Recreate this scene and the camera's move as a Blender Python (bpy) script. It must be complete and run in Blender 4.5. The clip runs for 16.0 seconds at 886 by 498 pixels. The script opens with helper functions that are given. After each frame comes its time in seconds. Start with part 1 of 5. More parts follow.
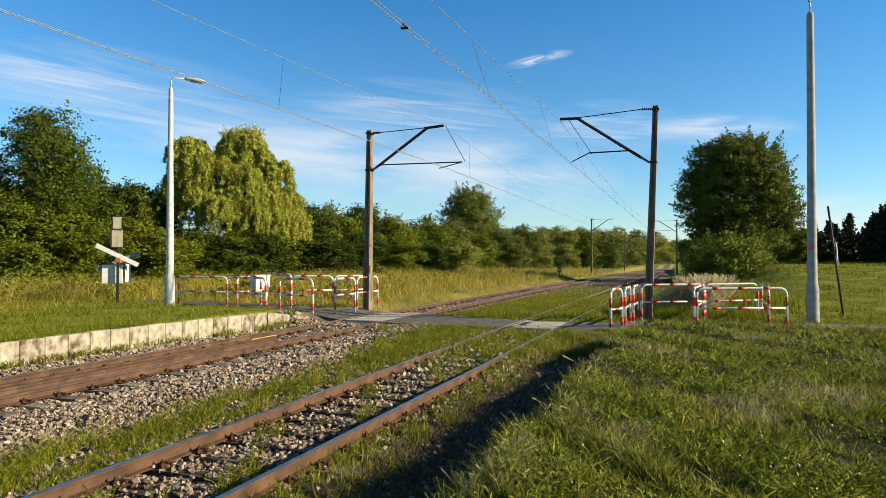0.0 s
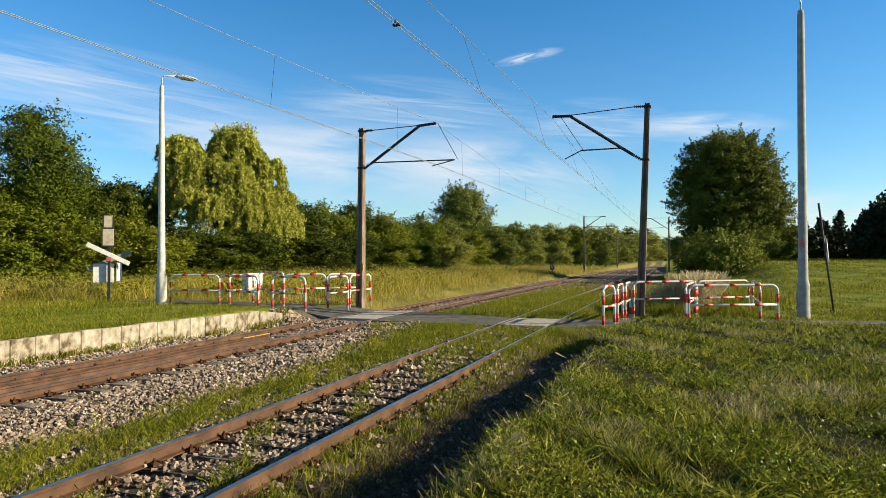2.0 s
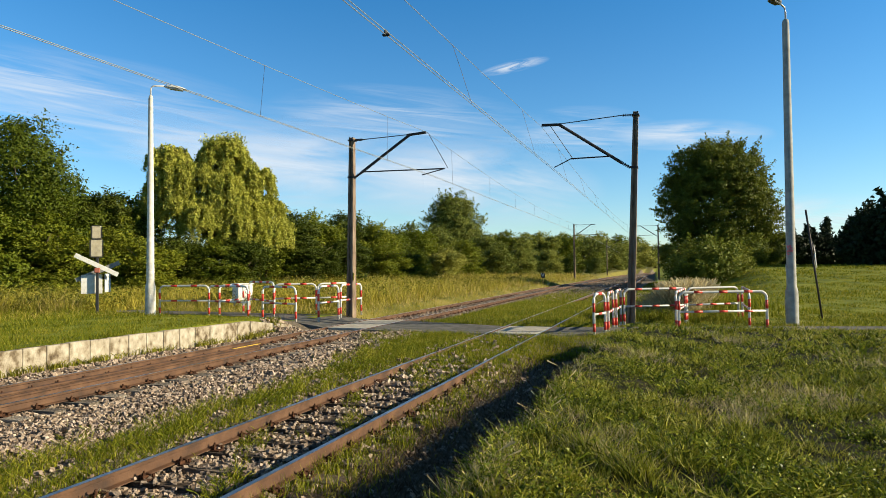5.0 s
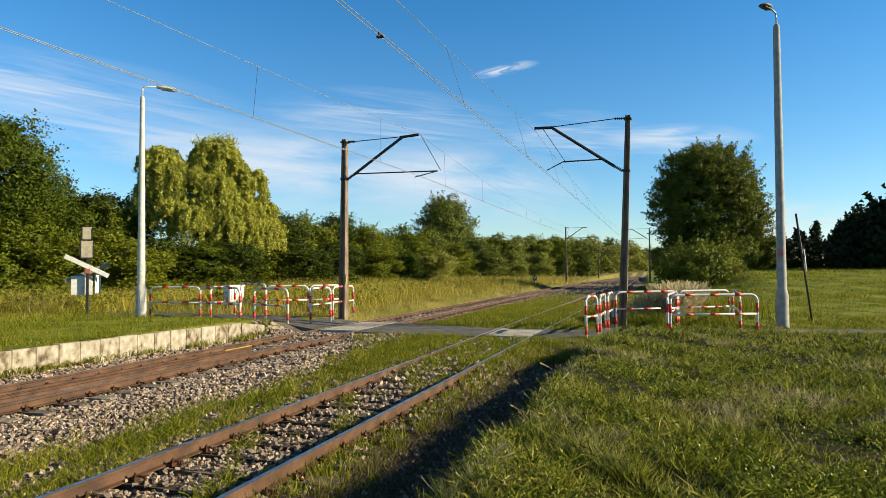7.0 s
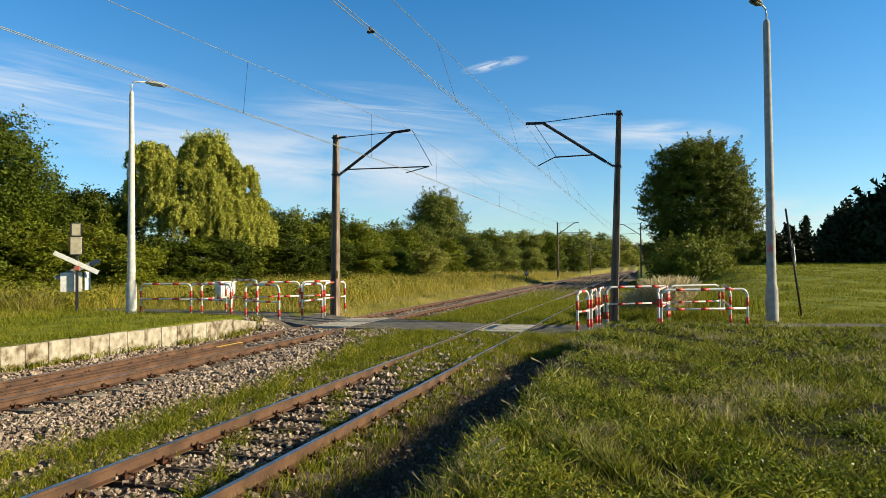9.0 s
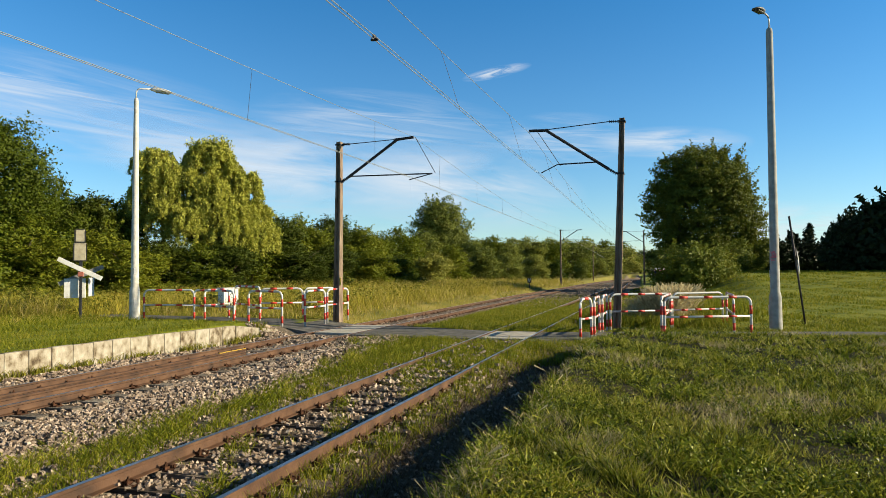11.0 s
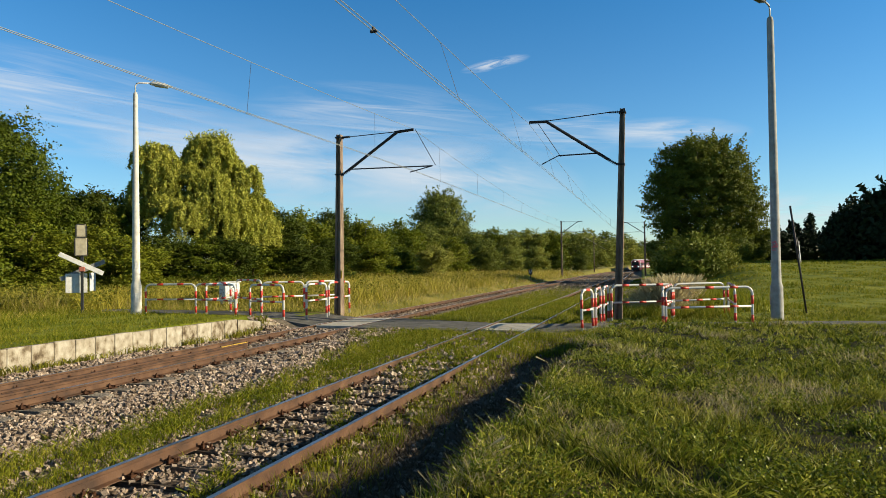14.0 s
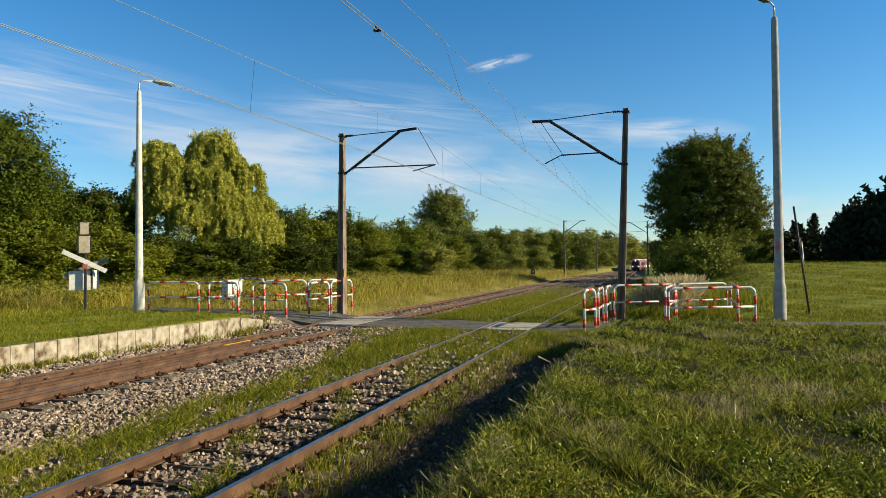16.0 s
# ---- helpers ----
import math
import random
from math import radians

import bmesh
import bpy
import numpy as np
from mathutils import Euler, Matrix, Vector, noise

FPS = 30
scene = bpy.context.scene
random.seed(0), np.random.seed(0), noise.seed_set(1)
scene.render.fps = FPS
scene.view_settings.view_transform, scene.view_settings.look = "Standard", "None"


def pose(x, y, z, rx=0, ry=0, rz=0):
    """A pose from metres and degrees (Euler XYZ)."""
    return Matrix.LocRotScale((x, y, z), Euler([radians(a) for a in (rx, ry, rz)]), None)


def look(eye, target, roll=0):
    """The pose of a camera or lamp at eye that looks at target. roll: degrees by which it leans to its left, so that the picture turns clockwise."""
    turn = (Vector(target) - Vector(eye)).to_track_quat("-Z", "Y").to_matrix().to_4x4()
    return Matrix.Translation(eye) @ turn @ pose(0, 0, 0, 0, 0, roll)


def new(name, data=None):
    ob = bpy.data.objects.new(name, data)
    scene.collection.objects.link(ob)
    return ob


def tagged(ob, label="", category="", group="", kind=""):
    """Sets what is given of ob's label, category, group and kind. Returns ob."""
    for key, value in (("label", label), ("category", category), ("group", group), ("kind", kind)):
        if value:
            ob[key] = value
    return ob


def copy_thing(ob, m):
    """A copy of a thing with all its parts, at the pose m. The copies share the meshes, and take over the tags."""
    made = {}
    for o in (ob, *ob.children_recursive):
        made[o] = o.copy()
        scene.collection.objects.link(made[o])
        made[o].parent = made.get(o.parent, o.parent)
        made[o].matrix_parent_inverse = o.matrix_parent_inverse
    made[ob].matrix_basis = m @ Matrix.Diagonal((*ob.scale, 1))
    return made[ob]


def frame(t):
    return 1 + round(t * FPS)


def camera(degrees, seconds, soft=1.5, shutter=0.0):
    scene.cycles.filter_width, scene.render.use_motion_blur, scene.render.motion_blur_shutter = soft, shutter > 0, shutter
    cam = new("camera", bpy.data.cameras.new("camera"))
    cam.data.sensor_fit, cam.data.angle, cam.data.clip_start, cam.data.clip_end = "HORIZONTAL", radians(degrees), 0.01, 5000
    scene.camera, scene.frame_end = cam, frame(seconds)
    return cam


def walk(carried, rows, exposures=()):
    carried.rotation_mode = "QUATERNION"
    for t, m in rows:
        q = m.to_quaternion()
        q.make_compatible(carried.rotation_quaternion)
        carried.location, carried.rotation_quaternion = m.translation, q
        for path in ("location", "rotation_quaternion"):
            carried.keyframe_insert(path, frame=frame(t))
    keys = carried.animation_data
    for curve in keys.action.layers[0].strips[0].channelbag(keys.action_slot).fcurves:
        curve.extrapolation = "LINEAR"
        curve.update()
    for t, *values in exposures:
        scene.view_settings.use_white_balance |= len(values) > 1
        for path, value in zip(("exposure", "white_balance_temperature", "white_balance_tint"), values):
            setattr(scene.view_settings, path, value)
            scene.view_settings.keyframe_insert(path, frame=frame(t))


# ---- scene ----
cam = camera(67, 16.0, soft=0.6)
walk(cam, [
    (0, pose(0, -0.002, 1.975, 90.914, -0.004, 20.394)),
    (0.5, pose(0.007, -0.003, 1.971, 90.965, 0.334, 20.311)),
    (1, pose(0.004, -0, 1.972, 90.711, 0.448, 20.03)),
    (1.5, pose(0.003, 0.002, 1.973, 90.696, 0.302, 19.903)),
    (2, pose(0.003, 0.003, 1.971, 90.732, 0.166, 19.793)),
    (2.5, pose(0, 0.001, 1.978, 90.9, 0.203, 19.921)),
    (3, pose(0.002, -0.001, 1.976, 91.231, 0.338, 19.885)),
    (3.5, pose(0.009, 0.001, 1.977, 91.409, 0.579, 19.667)),
    (4, pose(0.01, 0.002, 1.973, 91.426, 0.694, 19.46)),
    (6.5, pose(-0.02, -0.015, 1.966, 91.633, 0.307, 18.385)),
    (7, pose(-0.019, -0.014, 1.962, 91.683, 0.367, 18.293)),
    (7.5, pose(-0.017, -0.016, 1.964, 91.61, 0.326, 18.096)),
    (8, pose(-0.012, -0.011, 1.964, 91.422, 0.59, 17.903)),
    (8.5, pose(-0.011, -0.01, 1.964, 91.305, 0.55, 17.859)),
    (9, pose(-0.012, -0.008, 1.965, 91.297, 0.53, 17.612)),
    (11.5, pose(-0.007, -0.018, 1.966, 91.964, 0.46, 17.973)),
    (12, pose(-0.007, -0.012, 1.97, 91.829, 0.687, 18.135)),
    (12.5, pose(-0.011, -0.019, 1.963, 91.741, 0.938, 18.151)),
    (13, pose(-0.014, -0.012, 1.97, 91.611, 0.95, 17.901)),
    (13.5, pose(-0.011, -0.012, 1.966, 91.458, 0.844, 17.934)),
    (14, pose(-0.014, -0.012, 1.961, 91.245, 0.813, 17.938)),
    (14.5, pose(-0.017, -0.013, 1.968, 91.152, 0.577, 18.145)),
    (15, pose(-0.017, -0.013, 1.968, 91.152, 0.577, 18.145)),
    (15.5, pose(-0.017, -0.013, 1.968, 91.152, 0.577, 18.145)),
    (16, pose(-0.017, -0.013, 1.968, 91.152, 0.577, 18.145)),
], [(0.0, 1.12), (7.0, 1.11), (9.0, 1.07), (11.5, 1.05), (13.0, 0.99), (14.2, 0.94), (16.0, 0.94)])

# ---- light ----
SUN_AZ, SUN_EL = 77, 20
world = bpy.data.worlds.new("sky")
scene.world = world
world.use_nodes = True
wn = world.node_tree.nodes
sky = wn.new("ShaderNodeTexSky")
sky.sky_type, sky.sun_disc = "NISHITA", False
sky.sun_elevation, sky.sun_rotation = radians(SUN_EL), radians(SUN_AZ)
sky.air_density, sky.dust_density, sky.ozone_density = 1.0, 0.05, 2.5
wn["Background"].inputs["Strength"].default_value = 0.06
tint = wn.new("ShaderNodeMix")
tint.data_type, tint.blend_type = "RGBA", "MULTIPLY"
tint.inputs["Factor"].default_value = 1.0
# deeper blue overhead, paler towards the horizon
up = wn.new("ShaderNodeTexCoord")
sep = wn.new("ShaderNodeSeparateXYZ")
ramp = wn.new("ShaderNodeValToRGB")
while len(ramp.color_ramp.elements) < 4:
    ramp.color_ramp.elements.new(0.5)
for stop, at, c in zip(ramp.color_ramp.elements, (0.02, 0.18, 0.39, 0.6), ((0.98, 1.16, 1.3, 1), (0.64, 1.1, 1.36, 1), (0.32, 1.0, 1.4, 1), (0.36, 0.42, 0.4, 1))):
    stop.position, stop.color = at, c
world.node_tree.links.new(up.outputs["Generated"], sep.inputs[0])
world.node_tree.links.new(sep.outputs["Z"], ramp.inputs[0])
world.node_tree.links.new(ramp.outputs[0], tint.inputs[7])
world.node_tree.links.new(sky.outputs[0], tint.inputs[6])
world.node_tree.links.new(tint.outputs[2], wn["Background"].inputs[0])
sun = new("sun", bpy.data.lights.new("sun", "SUN"))
sun.data.energy, sun.data.angle, sun.data.color = 4.6, radians(0.6), (1.0, 0.86, 0.58)
sun_way = Vector((math.sin(radians(SUN_AZ)) * math.cos(radians(SUN_EL)), math.cos(radians(SUN_AZ)) * math.cos(radians(SUN_EL)), math.sin(radians(SUN_EL))))
sun.matrix_world = look(sun_way * 100, (0, 0, 0))

# ---- materials ----
def material(name, stops, scale=6.0, rough=0.8, metal=0.0, bump=0.3, bump_scale=60.0, island=0.0, translucent=0.0, detail=6.0, piece=0.0, stretch=(1, 1, 1), local=True, tone=0.0):
    """Noise-coloured surface; island or piece mixes in a random tone for each joined piece or each object."""
    m = bpy.data.materials.new(name)
    m.use_nodes = True
    nt = m.node_tree
    n, ln = nt.nodes, nt.links.new
    b = n["Principled BSDF"]
    geo = n.new("ShaderNodeNewGeometry")
    mp = n.new("ShaderNodeMapping")
    mp.inputs["Scale"].default_value = stretch
    if local and (stretch != (1, 1, 1) or piece):
        tc = n.new("ShaderNodeTexCoord")
        ln(tc.outputs["Object"], mp.inputs[0])
    else:
        ln(geo.outputs["Position"], mp.inputs[0])
    tx = n.new("ShaderNodeTexNoise")
    tx.inputs["Scale"].default_value, tx.inputs["Detail"].default_value = scale, detail
    ln(mp.outputs[0], tx.inputs["Vector"])
    fac = tx.outputs[0]
    if island or piece:
        src = geo.outputs["Random Per Island"]
        if piece:
            oi = n.new("ShaderNodeObjectInfo")
            src = oi.outputs["Random"]
        mx = n.new("ShaderNodeMix")
        mx.inputs["Factor"].default_value = island or piece
        ln(fac, mx.inputs["A"])
        ln(src, mx.inputs["B"])
        fac = mx.outputs["Result"]
    if tone:
        oi = n.new("ShaderNodeObjectInfo")
        mt = n.new("ShaderNodeMix")
        mt.inputs["Factor"].default_value = tone
        ln(fac, mt.inputs["A"])
        ln(oi.outputs["Random"], mt.inputs["B"])
        fac = mt.outputs["Result"]
    cr = n.new("ShaderNodeValToRGB")
    el = cr.color_ramp.elements
    while len(el) < len(stops):
        el.new(0.5)
    for e, (p, c) in zip(el, stops):
        e.position, e.color = p, (*c, 1)
    ln(fac, cr.inputs[0])
    ln(cr.outputs[0], b.inputs["Base Color"])
    b.inputs["Roughness"].default_value, b.inputs["Metallic"].default_value = rough, metal
    if rough >= 0.8:
        b.inputs["Specular IOR Level"].default_value = 0.15
    if bump:
        t2 = n.new("ShaderNodeTexNoise")
        t2.inputs["Scale"].default_value, t2.inputs["Detail"].default_value = bump_scale, 5
        ln(mp.outputs[0], t2.inputs["Vector"])
        bp = n.new("ShaderNodeBump")
        bp.inputs["Strength"].default_value, bp.inputs["Distance"].default_value = bump, 0.02
        ln(t2.outputs[0], bp.inputs["Height"])
        ln(bp.outputs[0], b.inputs["Normal"])
    if translucent:
        b.inputs["Specular IOR Level"].default_value = 0.12
        tr = n.new("ShaderNodeBsdfTranslucent")
        ln(cr.outputs[0], tr.inputs[0])
        ms = n.new("ShaderNodeMixShader")
        ms.inputs[0].default_value = translucent
        ln(b.outputs[0], ms.inputs[1])
        ln(tr.outputs[0], ms.inputs[2])
        ln(ms.outputs[0], n["Material Output"].inputs[0])
    return m


def plain(name, c, rough=0.5, metal=0.0, wear=0.85):
    """A paint or metal with slight wear."""
    d = tuple(v * wear for v in c)
    return material(name, [(0.35, d), (0.6, c)], 9.0, rough, metal, 0.08, 80.0)


# near-black soil: the shade between the grass blades is put into its colour
M_SOIL = material("shade_dark_soil", [(0.3, (0.0099, 0.011, 0.0033)), (0.5, (0.022, 0.0231, 0.0066)), (0.68, (0.0605, 0.0495, 0.022))], 1.3, 0.95, 0, 0.8, 25)
M_LAWN_SOIL = material("lawn_soil", [(0.3, (0.07, 0.095, 0.009)), (0.5, (0.15, 0.175, 0.015)), (0.7, (0.23, 0.235, 0.03))], 0.8, 0.95, 0, 0.8, 20)
M_MEADOW_SOIL = material("meadow_soil", [(0.3, (0.0805, 0.088, 0.016)), (0.55, (0.184, 0.165, 0.036)), (0.75, (0.276, 0.22, 0.064))], 0.35, 0.95, 0, 0.8, 8)
M_BED = material("track_bed", [(0.3, (0.06, 0.048, 0.036)), (0.5, (0.14, 0.115, 0.085)), (0.7, (0.26, 0.215, 0.165))], 14, 0.95, 0, 1.0, 40)
M_STONE = material("ballast_stone", [(0.1, (0.12, 0.086, 0.063)), (0.4, (0.235, 0.178, 0.136)), (0.7, (0.335, 0.263, 0.207)), (0.95, (0.48, 0.395, 0.32))], 20, 0.9, 0, 0.4, 90, island=0.8)
M_RUST = material("rusty_rail", [(0.3, (0.036, 0.017, 0.0088)), (0.5, (0.078, 0.0355, 0.0165)), (0.7, (0.12, 0.061, 0.031))], 3.0, 0.75, 0.15, 0.25, 50)
M_HEAD = material("rail_head_steel", [(0.3, (0.2, 0.19, 0.18)), (0.6, (0.36, 0.36, 0.37))], 4, 0.3, 0.9, 0.05, 40)
M_CLIP = material("rusty_fastening", [(0.3, (0.03, 0.016, 0.01)), (0.7, (0.1, 0.045, 0.025))], 30, 0.85, 0.2, 0.4, 90)
M_SLEEPER = material("weathered_sleeper_wood", [(0.25, (0.0375, 0.0275, 0.02)), (0.5, (0.1063, 0.08, 0.06)), (0.75, (0.2125, 0.1625, 0.125))], 5, 0.9, 0, 0.7, 30, piece=0.3, stretch=(0.7, 9, 9))
M_SLEEPER_PALE = material("bleached_sleeper_wood", [(0.25, (0.09, 0.075, 0.06)), (0.5, (0.2, 0.17, 0.14)), (0.75, (0.34, 0.3, 0.25))], 5, 0.9, 0, 0.7, 30, piece=0.3, stretch=(0.7, 9, 9))
M_ASPHALT = material("worn_asphalt", [(0.3, (0.07, 0.067, 0.062)), (0.5, (0.125, 0.12, 0.11)), (0.75, (0.19, 0.18, 0.165))], 3, 0.9, 0, 0.5, 150)
M_SLAB = material("concrete_slab", [(0.3, (0.3, 0.27, 0.23)), (0.6, (0.46, 0.43, 0.37))], 4, 0.9, 0, 0.3, 80)
M_WALL = material("platform_concrete", [(0.3, (0.07, 0.05, 0.032)), (0.4, (0.17, 0.135, 0.092)), (0.47, (0.27, 0.232, 0.175)), (0.6, (0.36, 0.325, 0.262)), (0.75, (0.45, 0.42, 0.35))], 6.5, 0.92, 0, 0.9, 40, piece=0.12, stretch=(1.0, 1.0, 0.8), detail=15, local=False)
M_LAMP_POST = material("pale_post_concrete", [(0.3, (0.4, 0.38, 0.34)), (0.6, (0.56, 0.54, 0.5))], 5, 0.8, 0, 0.2, 60)
# same post concrete made darker: the right lamp's shaded side as colour
M_LAMP_POST_SHADED = material("shaded_post_concrete", [(0.3, (0.24, 0.235, 0.22)), (0.6, (0.34, 0.335, 0.32))], 5, 0.8, 0, 0.2, 60)
M_POLE = material("mast_concrete", [(0.3, (0.09, 0.065, 0.05)), (0.5, (0.19, 0.14, 0.105)), (0.75, (0.28, 0.22, 0.17))], 3, 0.9, 0, 0.4, 40, stretch=(3, 3, 0.6))
M_IRON = plain("dark_iron", (0.028, 0.026, 0.03), 0.6, 0.3, 0.6)
M_WIRE = plain("wire_metal", (0.22, 0.235, 0.23), 0.5, 0.2)
M_WHITE = plain("white_paint", (0.6084, 0.6006, 0.585), 0.45)
M_RED = plain("red_paint", (0.55, 0.035, 0.02), 0.45, 0, 0.75)
M_PINK = plain("pink_scrawl_paint", (0.62, 0.14, 0.17), 0.6)
M_TRAIN_RED = plain("train_red", (0.26, 0.015, 0.022), 0.35)
# dark grey holds the underside shade of the right lantern, head and lens alike
M_LANTERN_SHADED = plain("shaded_lantern_grey", (0.09, 0.095, 0.1), 0.5)
M_GREY = plain("grey_housing", (0.5, 0.5, 0.5), 0.5)
M_BEIGE = plain("faded_beige_panel", (0.396, 0.348, 0.252), 0.7, 0, 0.75)
# crossing board turned from the sun: its shade is put into this grey
M_BOARD_SHADED = plain("shaded_board_grey", (0.2, 0.2, 0.195), 0.6)
M_BLACK = plain("black_paint", (0.015, 0.015, 0.016), 0.5, 0, 0.7)
M_YELLOW = plain("yellow_paint", (0.7, 0.46, 0.03), 0.6)
M_LAMP_GLASS = plain("lamp_glass", (0.55, 0.56, 0.55), 0.2)
M_GRASS = material("grass", [(0.22, (0.03, 0.042, 0.004)), (0.4, (0.11, 0.128, 0.01)), (0.56, (0.25, 0.26, 0.022)), (0.7, (0.37, 0.355, 0.045)), (0.86, (0.53, 0.44, 0.16))], 1.4, 0.45, 0, 0, island=0.55, translucent=0.24, detail=4)
M_HERB = material("herb_leaves", [(0.22, (0.03, 0.05, 0.005)), (0.5, (0.12, 0.155, 0.012)), (0.78, (0.33, 0.33, 0.04))], 1.1, 0.38, 0, 0, island=0.62, translucent=0.3, detail=3)
M_LITTER = material("brown_litter", [(0.2, (0.05, 0.034, 0.02)), (0.8, (0.16, 0.115, 0.07))], 2, 0.85, 0, 0, island=0.6)
M_LAWN = material("lawn_grass", [(0.25, (0.07, 0.092, 0.005)), (0.5, (0.165, 0.185, 0.011)), (0.7, (0.27, 0.255, 0.025)), (0.88, (0.38, 0.31, 0.075))], 0.6, 0.6, 0, 0, island=0.5, translucent=0.35, detail=3)
M_MEADOW = material("meadow_grass", [(0.25, (0.14, 0.15, 0.012)), (0.42, (0.31, 0.275, 0.034)), (0.6, (0.41, 0.325, 0.09)), (0.82, (0.52, 0.42, 0.2))], 0.7, 0.7, 0, 0, island=0.45, translucent=0.35, detail=4)
M_STRAW = material("straw_grass", [(0.2, (0.28, 0.22, 0.11)), (0.8, (0.52, 0.45, 0.27))], 1, 0.7, 0, 0, island=0.6, translucent=0.3)
M_BARK = material("bark", [(0.3, (0.04, 0.03, 0.022)), (0.7, (0.15, 0.12, 0.09))], 4, 0.95, 0, 1.0, 12, stretch=(3, 3, 0.7))


def leaf_material(name, a, b, c, t=0.3):
    return material(name, [(0.15, a), (0.5, b), (0.9, c)], 0.6, 0.55, 0, 0, island=0.5, translucent=t, detail=3, tone=0.42)


M_LEAF = leaf_material("green_leaves", (0.034, 0.055, 0.005), (0.098, 0.126, 0.009), (0.215, 0.225, 0.018))
# paler, yellower leaf colour: distance haze and sunlit brightness are put into it
M_LEAF_FAR = leaf_material("hazed_far_leaves", (0.09, 0.115, 0.02), (0.2, 0.22, 0.04), (0.36, 0.345, 0.08))
M_LEAF_DARK = leaf_material("dark_leaves", (0.026, 0.042, 0.005), (0.06, 0.08, 0.008), (0.11, 0.125, 0.016), 0.22)
M_LEAF_POPLAR = leaf_material("poplar_leaves", (0.042, 0.06, 0.008), (0.1, 0.122, 0.014), (0.19, 0.195, 0.028), 0.28)
M_LEAF_SHRUB = leaf_material("shrub_leaves", (0.06, 0.085, 0.01), (0.14, 0.165, 0.02), (0.27, 0.275, 0.045))
# needles near black: the shade on the conifers is put into the colour
M_LEAF_BLACK = leaf_material("shade_black_needles", (0.01, 0.018, 0.008), (0.018, 0.03, 0.012), (0.03, 0.045, 0.016), 0.1)
M_LEAF_WILLOW = leaf_material("willow_leaves", (0.13, 0.16, 0.017), (0.28, 0.3, 0.04), (0.48, 0.465, 0.1), 0.35)
M_LEAF_YELLOW = leaf_material("yellow_weeds", (0.11, 0.12, 0.014), (0.23, 0.215, 0.026), (0.42, 0.34, 0.05), 0.3)

# ---- helpers for building ----
def finish(bm, name, mat, smooth=False):
    me = bpy.data.meshes.new(name)
    bm.to_mesh(me)
    bm.free()
    for mt in (mat if isinstance(mat, (list, tuple)) else [mat]):
        me.materials.append(mt)
    if smooth:
        for p in me.polygons:
            p.use_smooth = True
    return me


def part(name, bm, mat, parent=None, label="", smooth=False, at=None):
    ob = new(name, finish(bm, name, mat, smooth) if isinstance(bm, bmesh.types.BMesh) else bm)
    ob.parent = parent
    if at is not None:
        ob.matrix_basis = at
    if label:
        ob["label"] = label
    return ob


def thing(name, label, category, group="", kind="", at=None):
    ob = new(name)
    ob.empty_display_size = 0.2
    if at is not None:
        ob.matrix_basis = at
    return tagged(ob, label, category, group, kind)


def box(bm, c, s, m=None, bevel=0.0):
    """A box by its centre and size."""
    v = bmesh.ops.create_cube(bm, size=1.0)["verts"]
    for p in v:
        p.co = Vector((p.co.x * s[0] + c[0], p.co.y * s[1] + c[1], p.co.z * s[2] + c[2]))
    if bevel:
        e = list({e for p in v for e in p.link_edges})
        v = list({q for f in bmesh.ops.bevel(bm, geom=e, offset=bevel, segments=1, affect="EDGES")["faces"] for q in f.verts} | {q for q in v if q.is_valid})
    if m is not None:
        bmesh.ops.transform(bm, matrix=m, verts=[q for q in v if q.is_valid])
    return bm


def tube(bm, pts, r, seg=8, r2=None, caps=True):
    """A round bar along a line of points, tapering from r to r2."""
    pts = [Vector(p) for p in pts]
    rings = []
    up = Vector((0.31, 0.17, 0.93)).normalized()
    for i, p in enumerate(pts):
        d = (pts[min(i + 1, len(pts) - 1)] - pts[max(i - 1, 0)]).normalized()
        u = d.cross(up)
        if u.length < 0.2:
            u = d.cross(Vector((1, 0.2, 0)))
        u.normalize()
        w = d.cross(u)
        rr = r if r2 is None else r + (r2 - r) * i / (len(pts) - 1)
        rings.append([bm.verts.new(p + (u * math.cos(a) + w * math.sin(a)) * rr) for a in [2 * math.pi * k / seg for k in range(seg)]])
    for a, b in zip(rings, rings[1:]):
        for k in range(seg):
            bm.faces.new((a[k], a[(k + 1) % seg], b[(k + 1) % seg], b[k]))
    if caps:
        bm.faces.new(rings[0][::-1])
        bm.faces.new(rings[-1])
    return bm


def lathe(bm, prof, seg=20, at=(0, 0, 0)):
    """A turned solid: pairs of radius and height."""
    rings = [[bm.verts.new((at[0] + r * math.cos(2 * math.pi * k / seg), at[1] + r * math.sin(2 * math.pi * k / seg), at[2] + z)) for k in range(seg)] for r, z in prof]
    for a, b in zip(rings, rings[1:]):
        for k in range(seg):
            bm.faces.new((a[k], a[(k + 1) % seg], b[(k + 1) % seg], b[k]))
    bm.faces.new(rings[0][::-1])
    bm.faces.new(rings[-1])
    return bm


def arrays_mesh(name, verts, faces, mat):
    """A mesh from a vertex array and a face array whose rows all have one length."""
    me = bpy.data.meshes.new(name)
    n, k = faces.shape
    me.vertices.add(len(verts))
    me.vertices.foreach_set("co", verts.astype(np.float32).ravel())
    me.loops.add(n * k)
    me.loops.foreach_set("vertex_index", faces.astype(np.int32).ravel())
    me.polygons.add(n)
    me.polygons.foreach_set("loop_start", np.arange(0, n * k, k, dtype=np.int32))
    me.polygons.foreach_set("loop_total", np.full(n, k, dtype=np.int32))
    me.polygons.foreach_set("use_smooth", np.zeros(n, dtype=bool))
    me.update(calc_edges=True)
    me.materials.append(mat)
    return me


